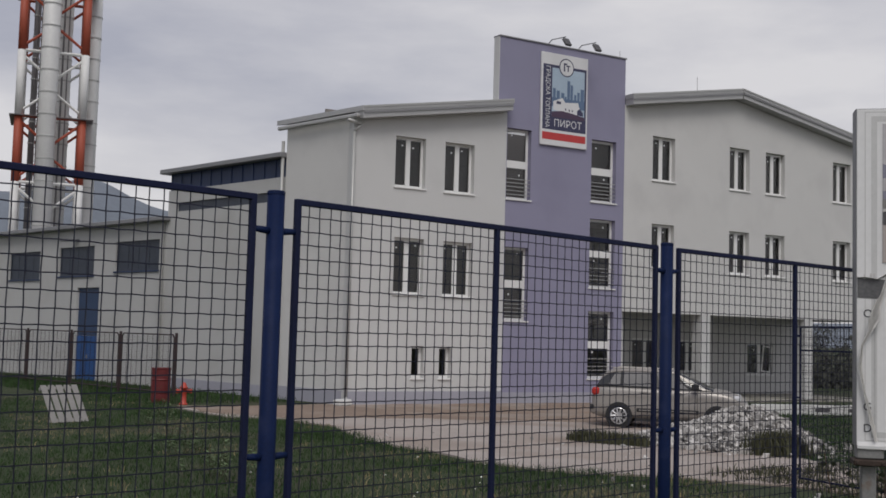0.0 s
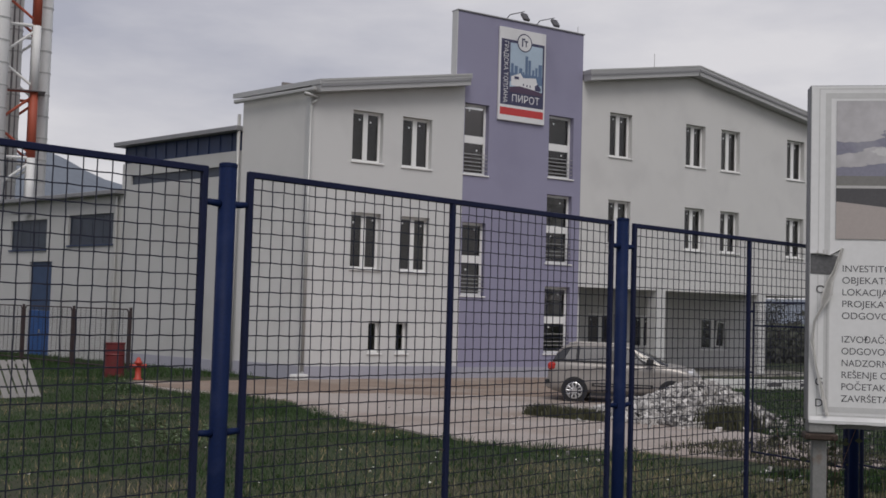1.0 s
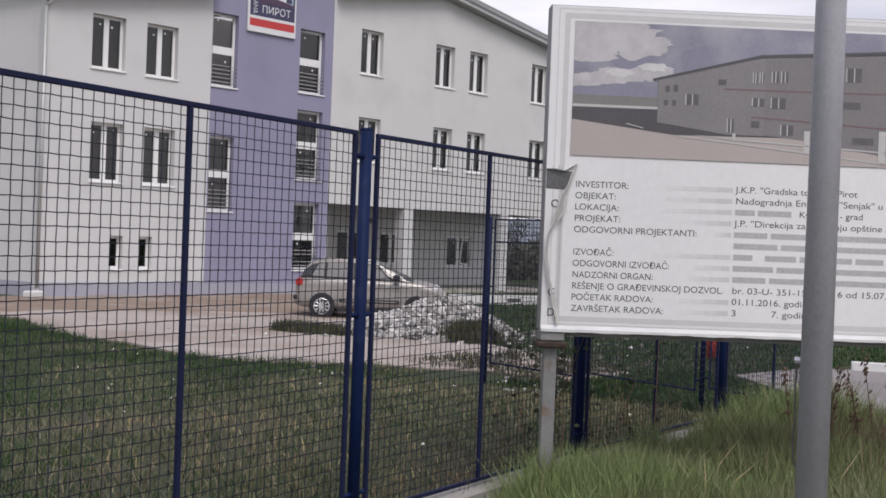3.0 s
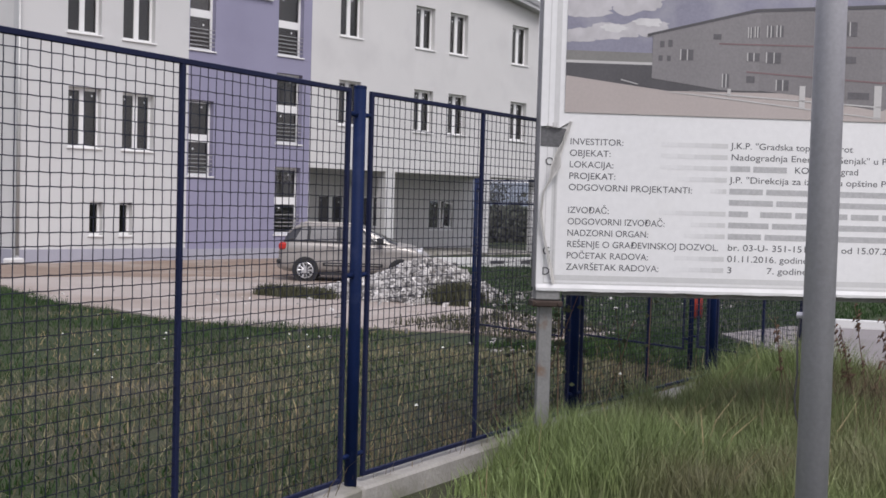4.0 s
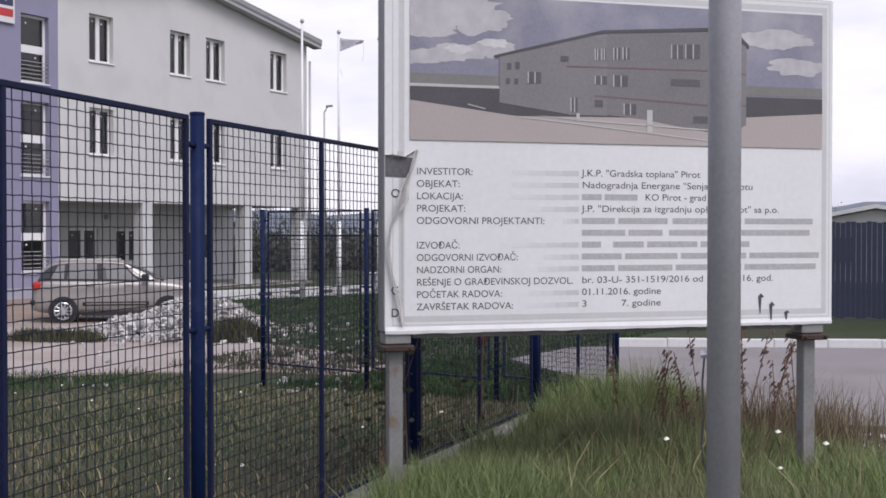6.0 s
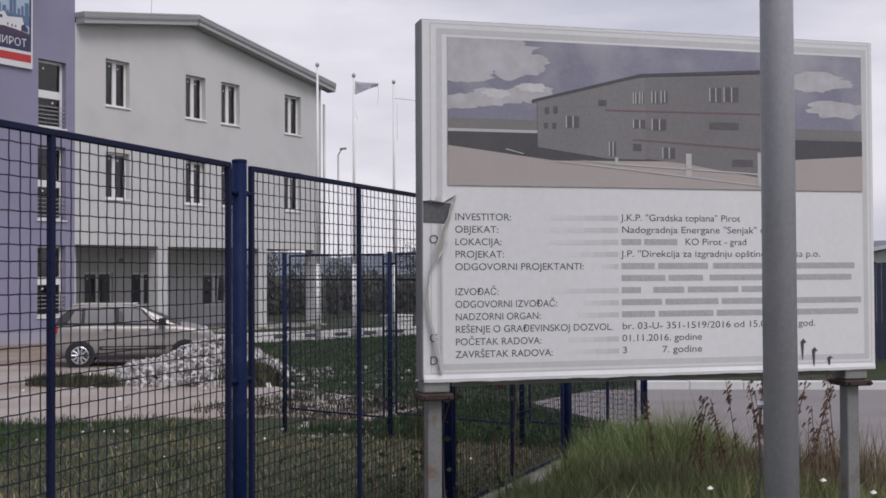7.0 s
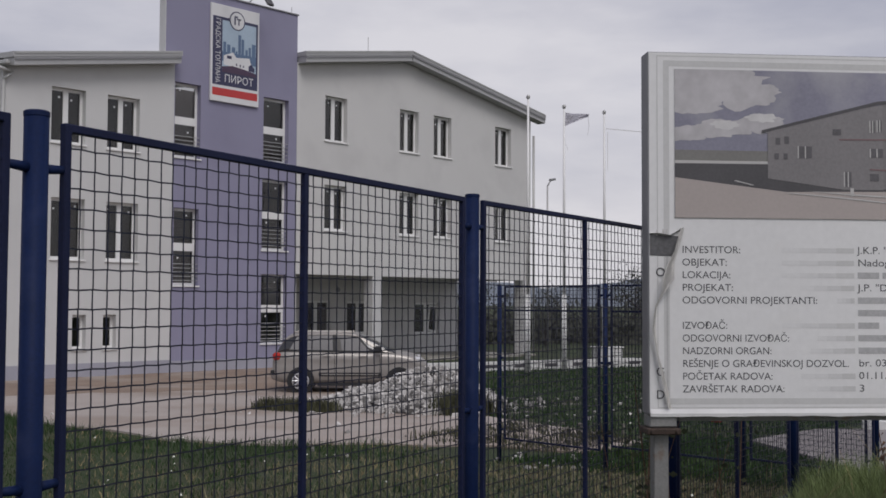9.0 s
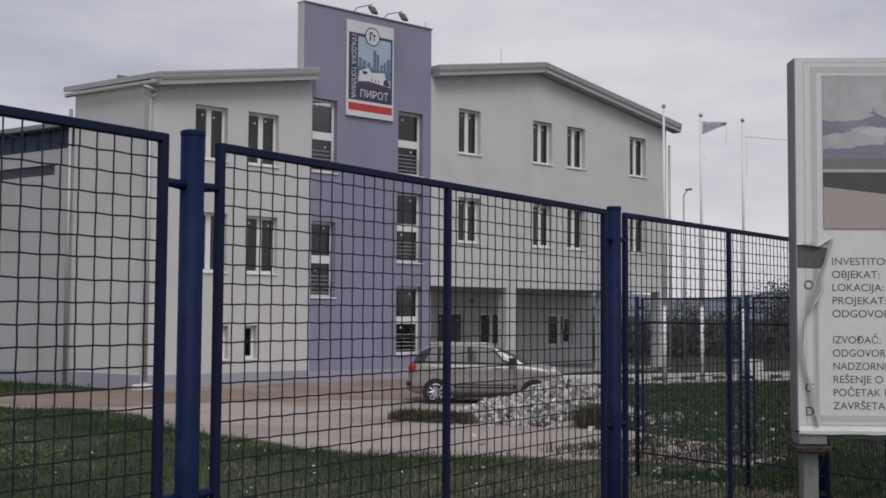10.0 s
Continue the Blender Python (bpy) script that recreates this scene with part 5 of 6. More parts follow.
for sgn in (-1, 1):
    part("side_strip", boxes((0.45, 2.02, sgn * 0.888 - 0.015, sgn * 0.888 + 0.015, 0.41, 0.505), bevel=0.012), "car_black", car, "black side rubbing strip")
    part("strip_inlay", boxes((0.52, 1.95, sgn * 0.904 - 0.004, sgn * 0.904 + 0.004, 0.445, 0.47)), "car_paint", car, "thin beige inlay of the rubbing strip")
    part("door_gap", boxes((0.84, 0.85, sgn * 0.884 - 0.008, sgn * 0.884 + 0.008, 0.26, 1.0), (1.98, 1.99, sgn * 0.88 - 0.010, sgn * 0.88 + 0.010, 0.26, 1.0)), "car_black", car, "dark gaps round the doors")
    part("sill_strip", boxes((0.42, 2.2, sgn * 0.875 - 0.015, sgn * 0.875 + 0.015, 0.17, 0.25)), "car_black", car)
    part("tail_light", boxes((-0.715, -0.50, sgn * 0.735 - 0.12, sgn * 0.735 + 0.11, 0.80, 1.00), bevel=0.05), "lamp_red", car, "red tail light")
    part("headlight", boxes((2.76, 3.06, sgn * 0.66 - 0.13, sgn * 0.66 + 0.12, 0.74, 0.90), bevel=0.05), "lamp_clear", car, "clear headlight")
    part("mirror", boxes((1.85, 2.03, sgn * 0.98 - 0.10, sgn * 0.98 + 0.08, 1.02, 1.18), bevel=0.03), "car_black", car, "black door mirror")
    part("door_handle", boxes((0.55, 0.75, sgn * 0.885 - 0.012, sgn * 0.885 + 0.012, 0.90, 0.93)), "car_paint", car)
    part("door_handle", boxes((1.45, 1.65, sgn * 0.885 - 0.012, sgn * 0.885 + 0.012, 0.89, 0.92)), "car_paint", car)
    part("roof_rail", tubes(((-0.2, sgn * 0.60, 1.515), (1.30, sgn * 0.60, 1.510), 0.018), seg=6), "car_paint", car)
part("rear_bumper", boxes((-0.765, -0.60, -0.74, 0.74, 0.30, 0.62), bevel=0.06), "car_paint", car)
part("rear_reflector", boxes((-0.772, -0.66, -0.80, 0.80, 0.44, 0.56), bevel=0.03), "car_black", car)
part("front_bumper", boxes((3.10, 3.29, -0.66, 0.66, 0.24, 0.48), bevel=0.04), "car_black", car)


# ---- rubble heap ----
def chunks(name, n, place, size, mat, label, category, seed, flatten=0.7):
    r = np.random.RandomState(seed)
    V, F = [], []
    cube = [(x, y, z) for x in (-1, 1) for y in (-1, 1) for z in (-1, 1)]
    quads = ((0, 1, 3, 2), (4, 6, 7, 5), (0, 4, 5, 1), (2, 3, 7, 6), (0, 2, 6, 4), (1, 5, 7, 3))
    for _ in range(n):
        x, y, z = place(r)
        s = size(r)
        e = Euler(r.uniform(0, 6.28, 3)).to_matrix()
        dims = s * np.array((1.0, r.uniform(0.5, 1.0), r.uniform(0.35, flatten)))
        o = len(V)
        for c in cube:
            v = e @ Vector([c[i] * dims[i] * r.uniform(0.65, 1.1) for i in range(3)])
            V.append((x + v.x, y + v.y, z + v.z))
        F += [tuple(o + i for i in q) for q in quads]
    return soup(name, V, F, mat, label, category)


RC, RA = Vector((2.75, -13.60)), radians(-38)


def heap_z(x, y):
    dx, dy = x - RC.x, y - RC.y
    u, v = dx * math.cos(RA) + dy * math.sin(RA), -dx * math.sin(RA) + dy * math.cos(RA)
    q = (u / 2.05) ** 2 + ((v - 0.1) / 2.4) ** 2 + 0.25 * noise.noise((x * 0.9, y * 0.9, 6))
    w = ((u - 0.65) / 1.25) ** 2 + ((v - 0.3) / 1.25) ** 2
    return 0.12 + 0.30 * max(0, 1 - q) ** 0.9 + 0.52 * math.exp(-w * 1.5) * (q < 1)


def heap_place(r):
    while True:
        x, y = RC.x + r.uniform(-3.4, 3.4), RC.y + r.uniform(-2.8, 2.8)
        z = heap_z(x, y)
        if z > 0.13 or (r.rand() < 0.03 and math.hypot(x - RC.x, y - RC.y) < 3.1):
            return x, y, z + r.uniform(-0.03, 0.06)


hx, hy = [RC.x - 3.6 + 0.2 * i for i in range(37)], [RC.y - 3.0 + 0.2 * j for j in range(31)]
soup("rubble_core", [(x, y, heap_z(x, y) - 0.03 + 0.05 * noise.noise((x * 2, y * 2, 0))) for x in hx for y in hy], [(i * 31 + j, (i + 1) * 31 + j, (i + 1) * 31 + j + 1, i * 31 + j + 1) for i in range(36) for j in range(30)], "rubble_dark", "grey dusty core of the rubble heap", "rubble", smooth=True)
chunks("rubble_heap", 7600, heap_place, lambda r: 0.012 + 0.080 * r.rand() ** 3.2, "rubble", "heap of broken pale concrete and plaster rubble", "rubble", 4)
chunks("scattered_stones", 120, lambda r: ((lambda x, y: (x, y, ground_z(x, y) + 0.03))(r.uniform(-4.5, 8.5), r.uniform(-19.5, -9.5))), lambda r: 0.015 + 0.05 * r.rand() ** 3, "rubble", "small stones strewn over the yard", "stones", 8)
chunks("gravel", 40, lambda r: ((lambda a, d: (-4.2 + 2.2 * a, -20.6 - 2.0 * d, ground_z(-4.2 + 2.2 * a, -20.6 - 2.0 * d) + 0.02))(r.rand(), r.rand())), lambda r: 0.015 + 0.04 * r.rand() ** 2, "rubble", "pale broken stones beside the driveway", "stones", 12)

chunks("broken_paving", 170, lambda r: ((lambda x, y: (x, y, 0.14 + 0.03 * r.rand()))(r.uniform(-2.0, 2.2), r.uniform(-20.9, -17.6))), lambda r: 0.012 + 0.055 * r.rand() ** 3, "rubble_dark", "crumbled paving and stones among weeds", "stones", 18)

chunks("roadside_gravel", 700, lambda r: ((lambda x, y: (x, y, ground_z(x, y) + 0.015))(r.uniform(-7.6, -3.4), r.uniform(-31.6, -28.9))), lambda r: 0.010 + 0.04 * r.rand() ** 3, "rubble", "loose gravel beside the driveway kerb", "gravel", 28)

# ---- things by the annex ----
M.update(
    drum_red=material("drum_red", (0.13, 0.016, 0.018), 0.5, 0.1, vary=0.25, scale=3, fine=30, bump=0.1, stain=(0.09, 0.035, 0.025), stain_at=(0.6, 0.75), stain_scale=4),
    hydrant_red=material("hydrant_red", (0.42, 0.05, 0.03), 0.5, vary=0.15, bump=0.05),
    old_wood=material("weathered_wood", (0.27, 0.26, 0.25), 0.85, vary=0.2, scale=5, fine=50, bump=0.3),
    brown_steel=material("brown_steel", (0.045, 0.030, 0.032), 0.6, 0.3, vary=0.2, bump=0.05),
)
drum = thing("oil_drum", pose(-5.25, 2.0, 0.08), "dark red steel drum standing in front of the fence", "drum")
part("barrel", lathe([(0.27, 0), (0.29, 0.02), (0.285, 0.3), (0.305, 0.33), (0.285, 0.36), (0.285, 0.68), (0.305, 0.71), (0.285, 0.74), (0.285, 1.02), (0.30, 1.05), (0.27, 1.05), (0.265, 1.02)], 24), "drum_red", drum, smooth=False)
part("rim", lathe([(0.292, 1.03), (0.302, 1.04), (0.302, 1.065), (0.292, 1.07)], 24), "drum_red", drum)
hyd = thing("fire_hydrant", pose(-4.87, 0.95, 0.08), "orange-red cast iron fire hydrant on the grass", "hydrant")
part("barrel", lathe([(0.13, 0), (0.13, 0.05), (0.085, 0.08), (0.085, 0.48), (0.12, 0.50), (0.12, 0.54), (0.09, 0.56), (0.06, 0.64), (0.03, 0.68)], 14), "hydrant_red", hyd, smooth=True)
part("nozzle", tubes(((-0.19, 0, 0.42), (0.19, 0, 0.42), 0.055), seg=10), "hydrant_red", hyd, smooth=True)
part("nozzle_cap", tubes(((-0.23, 0, 0.42), (-0.18, 0, 0.42), 0.07), ((0.18, 0, 0.42), (0.23, 0, 0.42), 0.07), seg=8), "hydrant_red", hyd)
pal = thing("pallet", pose(-9.52, -4.88, 0.10, -33, 0, 22), "weathered grey wooden pallet leaning on edge", "pallet")
for k in range(5):
    part("board", boxes((-0.5 + 0.21 * k, -0.34 + 0.21 * k, -0.02, 0.0, 0, 1.0), bevel=0.004), "old_wood", pal)
for k in range(2):
    part("bearer", boxes((-0.5, 0.52, 0.0, 0.08, 0.03 + 0.86 * k, 0.11 + 0.86 * k), bevel=0.004), "old_wood", pal)
cage = thing("yard_fence", SIDE @ pose(0, -3.0, 0), "thin brown steel mesh fence before the annex", "fence")
L0, L1 = -19.5, -5.2
N_PANEL = 4
for k in range(N_PANEL + 1):
    x = L0 + (L1 - L0) * k / N_PANEL
    part("post", tubes(((x, 0, 0.0), (x, 0, 2.20), 0.050), seg=8), "brown_steel", cage)
bm = bmesh.new()
for k in range(N_PANEL):
    a, b = L0 + (L1 - L0) * k / N_PANEL + 0.12, L0 + (L1 - L0) * (k + 1) / N_PANEL - 0.12
    fr = [(a, 0, 0.25), (b, 0, 0.25), (b, 0, 2.04), (b - 0.1, 0, 2.14), (a + 0.1, 0, 2.14), (a, 0, 2.04)]
    part("panel_frame", tubes(*[(fr[q], fr[(q + 1) % 6], 0.026) for q in range(6)], seg=6), "brown_steel", cage, "bent tubular panel frame")
    for q in range(1, 10):
        x = a + (b - a) * q / 10
        tube(bm, (x, 0, 0.25), (x, 0, 2.12), 0.009, seg=3, caps=False)
    for q in range(1, 32):
        tube(bm, (a, 0, 0.25 + 0.058 * q), (b, 0, 0.25 + 0.058 * q), 0.0035, seg=3, caps=False)
tagged(part("wire_mesh", bm, "brown_steel", cage), "", "", "", "stuff")
block = thing("splash_block", pose(-0.35, -0.55, 0.13, 0, 0, 20), "small white concrete block under the downpipe", "block")
part("body", boxes((-0.28, 0.28, -0.16, 0.16, 0, 0.20), bevel=0.04), "kerb_white", block)
wb = thing("white_box", pose(21.0, -6.6, 0.1, 0, 0, -20), "low white box beyond the kerb wall", "box")
part("body", boxes((-0.5, 0.5, -0.35, 0.35, 0.0, 0.62), bevel=0.05), "kerb_white", wb)
part("lid", boxes((-0.53, 0.53, -0.38, 0.38, 0.62, 0.68), bevel=0.02), "kerb_white", wb)
gaps = bmesh.new()
for k in range(7):
    box(gaps, 2.2 + 1.25 * k, 2.75 + 1.25 * k, -0.118, -0.10, 0.20, 0.32)
tagged(part("drain_slots", gaps, "print_dark", None, loc=pose(12.0, -5.5, 0, 0, 0, -17.86)), "dark drain openings in the white kerb wall", "drain", "", "structure")
rp = thing("marker_post", pose(4.1, -20.4, 0.14), "short faded red steel bollard by the driveway", "bollard")
part("shaft", tubes(((0, 0, 0), (0, 0, 0.75), 0.11), seg=14), "hydrant_red", rp, smooth=True)
part("cap", tubes(((0, 0, 0.75), (0, 0, 0.80), 0.115, 0.06), seg=14), "hydrant_red", rp, smooth=True)

# ---- far side of the driveway ----
M["far_blue"] = material("far_fence_blue", (0.025, 0.032, 0.06), 0.6, vary=0.2, scale=2, fine=20, bump=0.05)
ff = thing("sheet_fence", pose(14.0, -21.5, 0.1, 0, 0, -84), "dark blue slatted metal fence across the driveway", "fence")
for k in range(6):
    part("post", boxes((2.4 * k - 0.04, 2.4 * k + 0.04, -0.04, 0.04, 0, 2.72), bevel=0.006), "far_blue", ff)
for k in range(100):
    part("slat", boxes((0.125 * k, 0.125 * k + 0.119, -0.012, 0.012, 0.08, 2.5)), "far_blue", ff) if k == 0 else None
slat = [o for o in ff.children if o.name.startswith("slat")][0]
for k in range(1, 100):
    o = new("slat", slat.data)
    o.parent, o.matrix_basis = ff, pose(0.125 * k, 0, 0.02 * math.sin(k * 1.7))
house = thing("house", pose(38, -21.6, 0.0, 0, 0, -80), "low white house with a pale gable roof", "house")
part("wall", prism([(-4, 0), (4, 0), (4, 2.6), (0, 3.35), (-4, 2.6)], 0, 9), "render_white", house)
for sgn in (-1, 1):
    part("roof", prism([(0, 3.40), (sgn * 4.6, 2.53), (sgn * 4.6, 2.70), (0, 3.58)], -0.5, 9.5), "kerb_white", house, "pale roof")
w = part("window", boxes((-2.2, -1.0, -0.03, 0.0, 1.0, 2.1)), "blue_glass", house)
part("sill", boxes((-2.3, -0.9, -0.08, 0.0, 0.93, 1.0)), "kerb", w)


# ---- vegetation ----
def blades(name, spots, mat, label, category, seed, width=0.006, lean=0.5):
    """Grass: each spot is (x, y, z, height); every blade bends over in two pieces."""
    r = np.random.RandomState(seed)
    p = np.array(spots, dtype=float)
    n = len(p)
    a = r.uniform(0, 2 * np.pi, n)
    t = r.uniform(0, 2 * np.pi, n)
    h = p[:, 3] * r.uniform(0.6, 1.25, n)
    b = h * lean * r.uniform(0.1, 1.0, n)
    w = width * r.uniform(0.6, 1.5, n)
    ox, oy = np.cos(a) * w, np.sin(a) * w
    dx, dy = np.cos(t) * b, np.sin(t) * b
    V = np.empty((n, 5, 3))
    V[:, 0] = np.stack([p[:, 0] - ox, p[:, 1] - oy, p[:, 2]], 1)
    V[:, 1] = np.stack([p[:, 0] + ox, p[:, 1] + oy, p[:, 2]], 1)
    V[:, 2] = np.stack([p[:, 0] + ox * 0.8 + dx * 0.35, p[:, 1] + oy * 0.8 + dy * 0.35, p[:, 2] + h * 0.6], 1)
    V[:, 3] = np.stack([p[:, 0] - ox * 0.8 + dx * 0.35, p[:, 1] - oy * 0.8 + dy * 0.35, p[:, 2] + h * 0.6], 1)
    V[:, 4] = np.stack([p[:, 0] + dx, p[:, 1] + dy, p[:, 2] + h], 1)
    k = np.arange(n) * 5
    F = [f for i in k.tolist() for f in ((i, i + 1, i + 2, i + 3), (i + 3, i + 2, i + 4))]
    return soup(name, V.reshape(-1, 3).tolist(), F, mat, label, category)


LAWN_EDGE = [(-5.4, -4.2), (-4.4, -5.2), (-3.9, -7.2), (-4.6, -9.6), (-4.9, -12.4), (-4.75, -14.8), (-4.3, -16.3), (-3.15, -17.5), (-1.85, -19.3)]


def lawn_limit(y):
    """How far the lawn reaches in x at a given y."""
    pts = sorted((q[1], q[0]) for q in LAWN_EDGE)
    if y < pts[0][0]:
        return -3.4
    for (ya, xa), (yb, xb) in zip(pts, pts[1:]):
        if ya <= y <= yb:
            return xa + (xb - xa) * (y - ya) / (yb - ya)
    return -5.9


r = np.random.RandomState(21)
spots, dry, dull = [], [], []
while len(spots) < 140000:
    y = -29.3 + 34 * r.rand() ** 1.7
    x = -21.5 + 19.0 * r.rand()
    d = y - fence_y(x)
    if d < 0.15 or x > lawn_limit(y) + 0.25 * noise.noise((x, y, 4)):
        continue
    q = noise.noise((x * 0.45, y * 0.45, 7)) + 0.5 * noise.noise((x * 1.7, y * 1.7, 2))
    if q < -0.15 and r.rand() < 0.55:
        if r.rand() < 0.06 + 0.2 * smooth01(-14.0, -11.0, x):
            dry.append((x, y, ground_z(x, y) - 0.01, 0.05 + 0.08 * r.rand()))
        continue
    edge = 1.0 + 1.1 * smooth01(-2.2, -0.4, x - lawn_limit(y)) * (y > -19)
    arid = smooth01(-14.0, -11.0, x) * (1 - smooth01(-21.5, -17.5, y))
    if r.rand() < 0.75 * arid:
        if r.rand() < 0.85:
            dull.append((x, y, ground_z(x, y) - 0.01, 0.04 + 0.06 * r.rand()))
        continue
    spots.append((x, y, ground_z(x, y) - 0.01, (0.045 + 0.055 * max(0, q + 0.4)) * edge))
blades("lawn_grass", spots, "grass", "patchy short green grass of the lawn", "grass", 1, 0.0048, 0.9)
blades("dull_grass", dull, "dull", "dull olive-brown winter grass of the lawn", "grass", 22, 0.0042, 1.2)
blades("dry_grass", dry, "straw", "dry straw-coloured grass among the lawn", "grass", 2, 0.004, 0.9)
dead = []
for _ in range(900):
    x = r.uniform(-12.5, -4.5)
    d = 0.12 + 2.2 * r.rand() ** 2
    y = fence_y(x) + d
    dead.append((x, y, ground_z(x, y) - 0.01, 0.15 + 0.35 * r.rand() ** 2))
blades("dead_stalks", dead, "dead", "brown dead stalks along the inside of the fence", "grass", 9, 0.003, 0.7)
# grass along the annex and the white kerb wall
spots = []
for _ in range(9000):
    u, v = r.uniform(-22, -2), r.uniform(-5.5, -0.4)
    p = SIDE @ Vector((u, v, 0))
    if p.x < -5.5 or p.y > 0.5:
        spots.append((p.x, p.y, 0.09, 0.10 + 0.10 * r.rand()))
YARD = [(-3.15, -17.5), (-1.85, -19.3), (0.6, -21.0), (1.0, -19.6), (1.7, -17.4), (2.4, -15.4), (5.2, -11.4), (9.0, -9.8), (11.2, -7.6), (12.3, -5.6)]


def yard_edge(y):
    """Right-hand limit of the paved yard at a given y."""
    pts = YARD[2:]
    for (xa, ya), (xb, yb) in zip(pts, pts[1:]):
        if ya <= y <= yb:
            return xa + (xb - xa) * (y - ya) / (yb - ya)
    return 12.3 if y > -5.6 else -3.2


n = 0
while n < 34000:
    y = -22.4 + 16.5 * r.rand() ** 1.2
    x = r.uniform(-3.1, 24)
    yk = -5.5 - 0.322 * (x - 12.0)
    if x < yard_edge(y) + 0.2 * noise.noise((x, y, 0)) or (y > yk - 0.12) or (y < -22.1 - 0.42 * max(0, x - 4.3)) or (x < 0.6 and y > -20.9 and x > -2.4):
        continue
    n += 1
    spots.append((x, y, 0.09, 0.05 + 0.09 * r.rand()))
n = 0
while n < 9000:
    x, y = r.uniform(-3.6, 1.8), r.uniform(-27.6, -21.2)
    if x > 1.9 + 0.78 * (y + 22.1) - 0.1 + 0.25 * noise.noise((x, y, 5)) or x < -3.72 - 0.1 * (y + 24.6):
        continue
    n += 1
    spots.append((x, y, ground_z(x, y) - 0.01, 0.05 + 0.10 * r.rand()))
blades("verge_grass", spots, "grass", "rough green grass along walls and kerbs", "grass", 3, 0.010, 0.6)
# weedy strip and bush by the rubble
spots = []
for _ in range(3000):
    a = r.rand()
    x, y = -0.15 + 0.55 * a + r.normal(0, 0.14), -12.0 - 1.5 * a + r.normal(0, 0.16)
    spots.append((x, y, 0.12, 0.08 + 0.20 * r.rand()))
for _ in range(2600):
    x, y = 2.05 + r.normal(0, 0.24), -15.75 + r.normal(0, 0.24)
    spots.append((x, y, 0.12, 0.20 + 0.30 * r.rand()))
blades("weed_clump", spots, "weed", "dark green weeds beside the rubble heap", "weeds", 4, 0.014, 0.5)
spots = []
for _ in range(70):
    cx, cy = r.uniform(-1.9, 1.0), r.uniform(-20.9, -17.9)
    for _ in range(26):
        x, y = cx + r.normal(0, 0.13), cy + r.normal(0, 0.13)
        spots.append((x, y, 0.12, 0.05 + 0.13 * r.rand()))
blades("paving_weeds", spots, "weed", "low weeds breaking through the worn paving", "weeds", 24, 0.010, 0.7)
M["pale_leaf"] = material("pale_weed_leaves", (0.10, 0.145, 0.065), 0.7, vary=0.2, bump=0, island=0.4)
for cx, cy, n, hh in ((-8.2, -8.6, 9, 0.75), (-9.06, -12.3, 12, 0.70), (-9.5, -12.2, 9, 0.55), (-9.97, -15.6, 10, 0.60), (-9.42, -15.0, 8, 0.55), (-8.1, -5.8, 7, 0.6)):
    weed = thing("lawn_weed", pose(cx, cy, ground_z(cx, cy)), "loose leafy pale green weed growing out of the lawn", "weed", "lawn weeds")
    st = bmesh.new()
    V, F = [], []
    for k in range(n):
        bx, by = r.normal(0, 0.20), r.normal(0, 0.20)
        tx, ty, h = bx + r.normal(0, 0.12), by + r.normal(0, 0.12), hh * r.uniform(0.5, 1.1)
        tube(st, (bx, by, -0.02), (tx, ty, h), 0.006, 0.003, seg=4, caps=False)
        for j in range(13):
            u, a, q = r.uniform(0.25, 1.0), r.uniform(0, 6.28), r.uniform(0.025, 0.055)
            c = np.array((bx + (tx - bx) * u, by + (ty - by) * u, h * u))
            e, f = np.array((math.cos(a), math.sin(a), r.uniform(-0.3, 0.6))), np.array((-math.sin(a), math.cos(a), 0.2)) * 0.4
            o = len(V)
            V += [tuple(c), tuple(c + q * (0.9 * e + f)), tuple(c + q * 2.0 * e - np.array((0, 0, 0.3 * q))), tuple(c + q * (0.9 * e - f))]
            F.append((o, o + 1, o + 2, o + 3))
    tagged(part("stem_tangle", st, "weed", weed), "", "", "", "stuff")
    soup("foliage", V, F, "pale_leaf", "", "", "stuff", weed)
# tall grass in front of the fence, round the board and the lamp post
spots, stalk = [], []
while len(spots) < 85000:
    x, y = r.uniform(-13.2, -3.6), r.uniform(-32.0, -26.4)
    d = fence_y(x) - y
    if d < 0.14 + (0.10 if x > -6 else 0):
        continue
    if x > -3.0 - max(0, 3.0 * (-28.55 - y)) + 0.5 * noise.noise((x * 1.5, y * 1.5, 8)) or math.hypot(x + 15.9, y + 31.9) < 2.2:
        continue
    if x < -11.2 + 0.4 * d and r.rand() < 0.93:
        continue
    q = 0.5 + 0.8 * noise.noise((x * 0.8, y * 0.8, 11)) + 0.3 * noise.noise((x * 2.5, y * 2.5, 3))
    h = 0.22 + 0.26 * max(0.1, q) + 0.28 * math.exp(-((x + 6.2) ** 2 + (y + 27.9) ** 2) / 0.8)
    h *= 1 - 0.6 * smooth01(-8.0, -6.6, x) * smooth01(1.0, 1.9, d)
    cover = smooth01(-10.95, -10.5, x) * (1 - smooth01(-8.6, -8.3, x)) + smooth01(-7.75, -7.4, x) * (1 - 0.6 * smooth01(-5.5, -5.1, x))
    h *= 0.35 + 0.65 * max(smooth01(0.3, 1.1, d), 0.9 * cover)
    if d < 0.8:
        h = max(h, (0.80 - ground_z(x, y)) * cover * (0.75 + 0.45 * q))
    spots.append((x, y, ground_z(x, y) - 0.02, h))
    if r.rand() < 0.004:
        stalk.append((x, y, ground_z(x, y), h * 1.3))
blades("tall_grass", spots, "tall", "tall unmown green grass round the board legs", "grass", 5, 0.0027, 0.6)
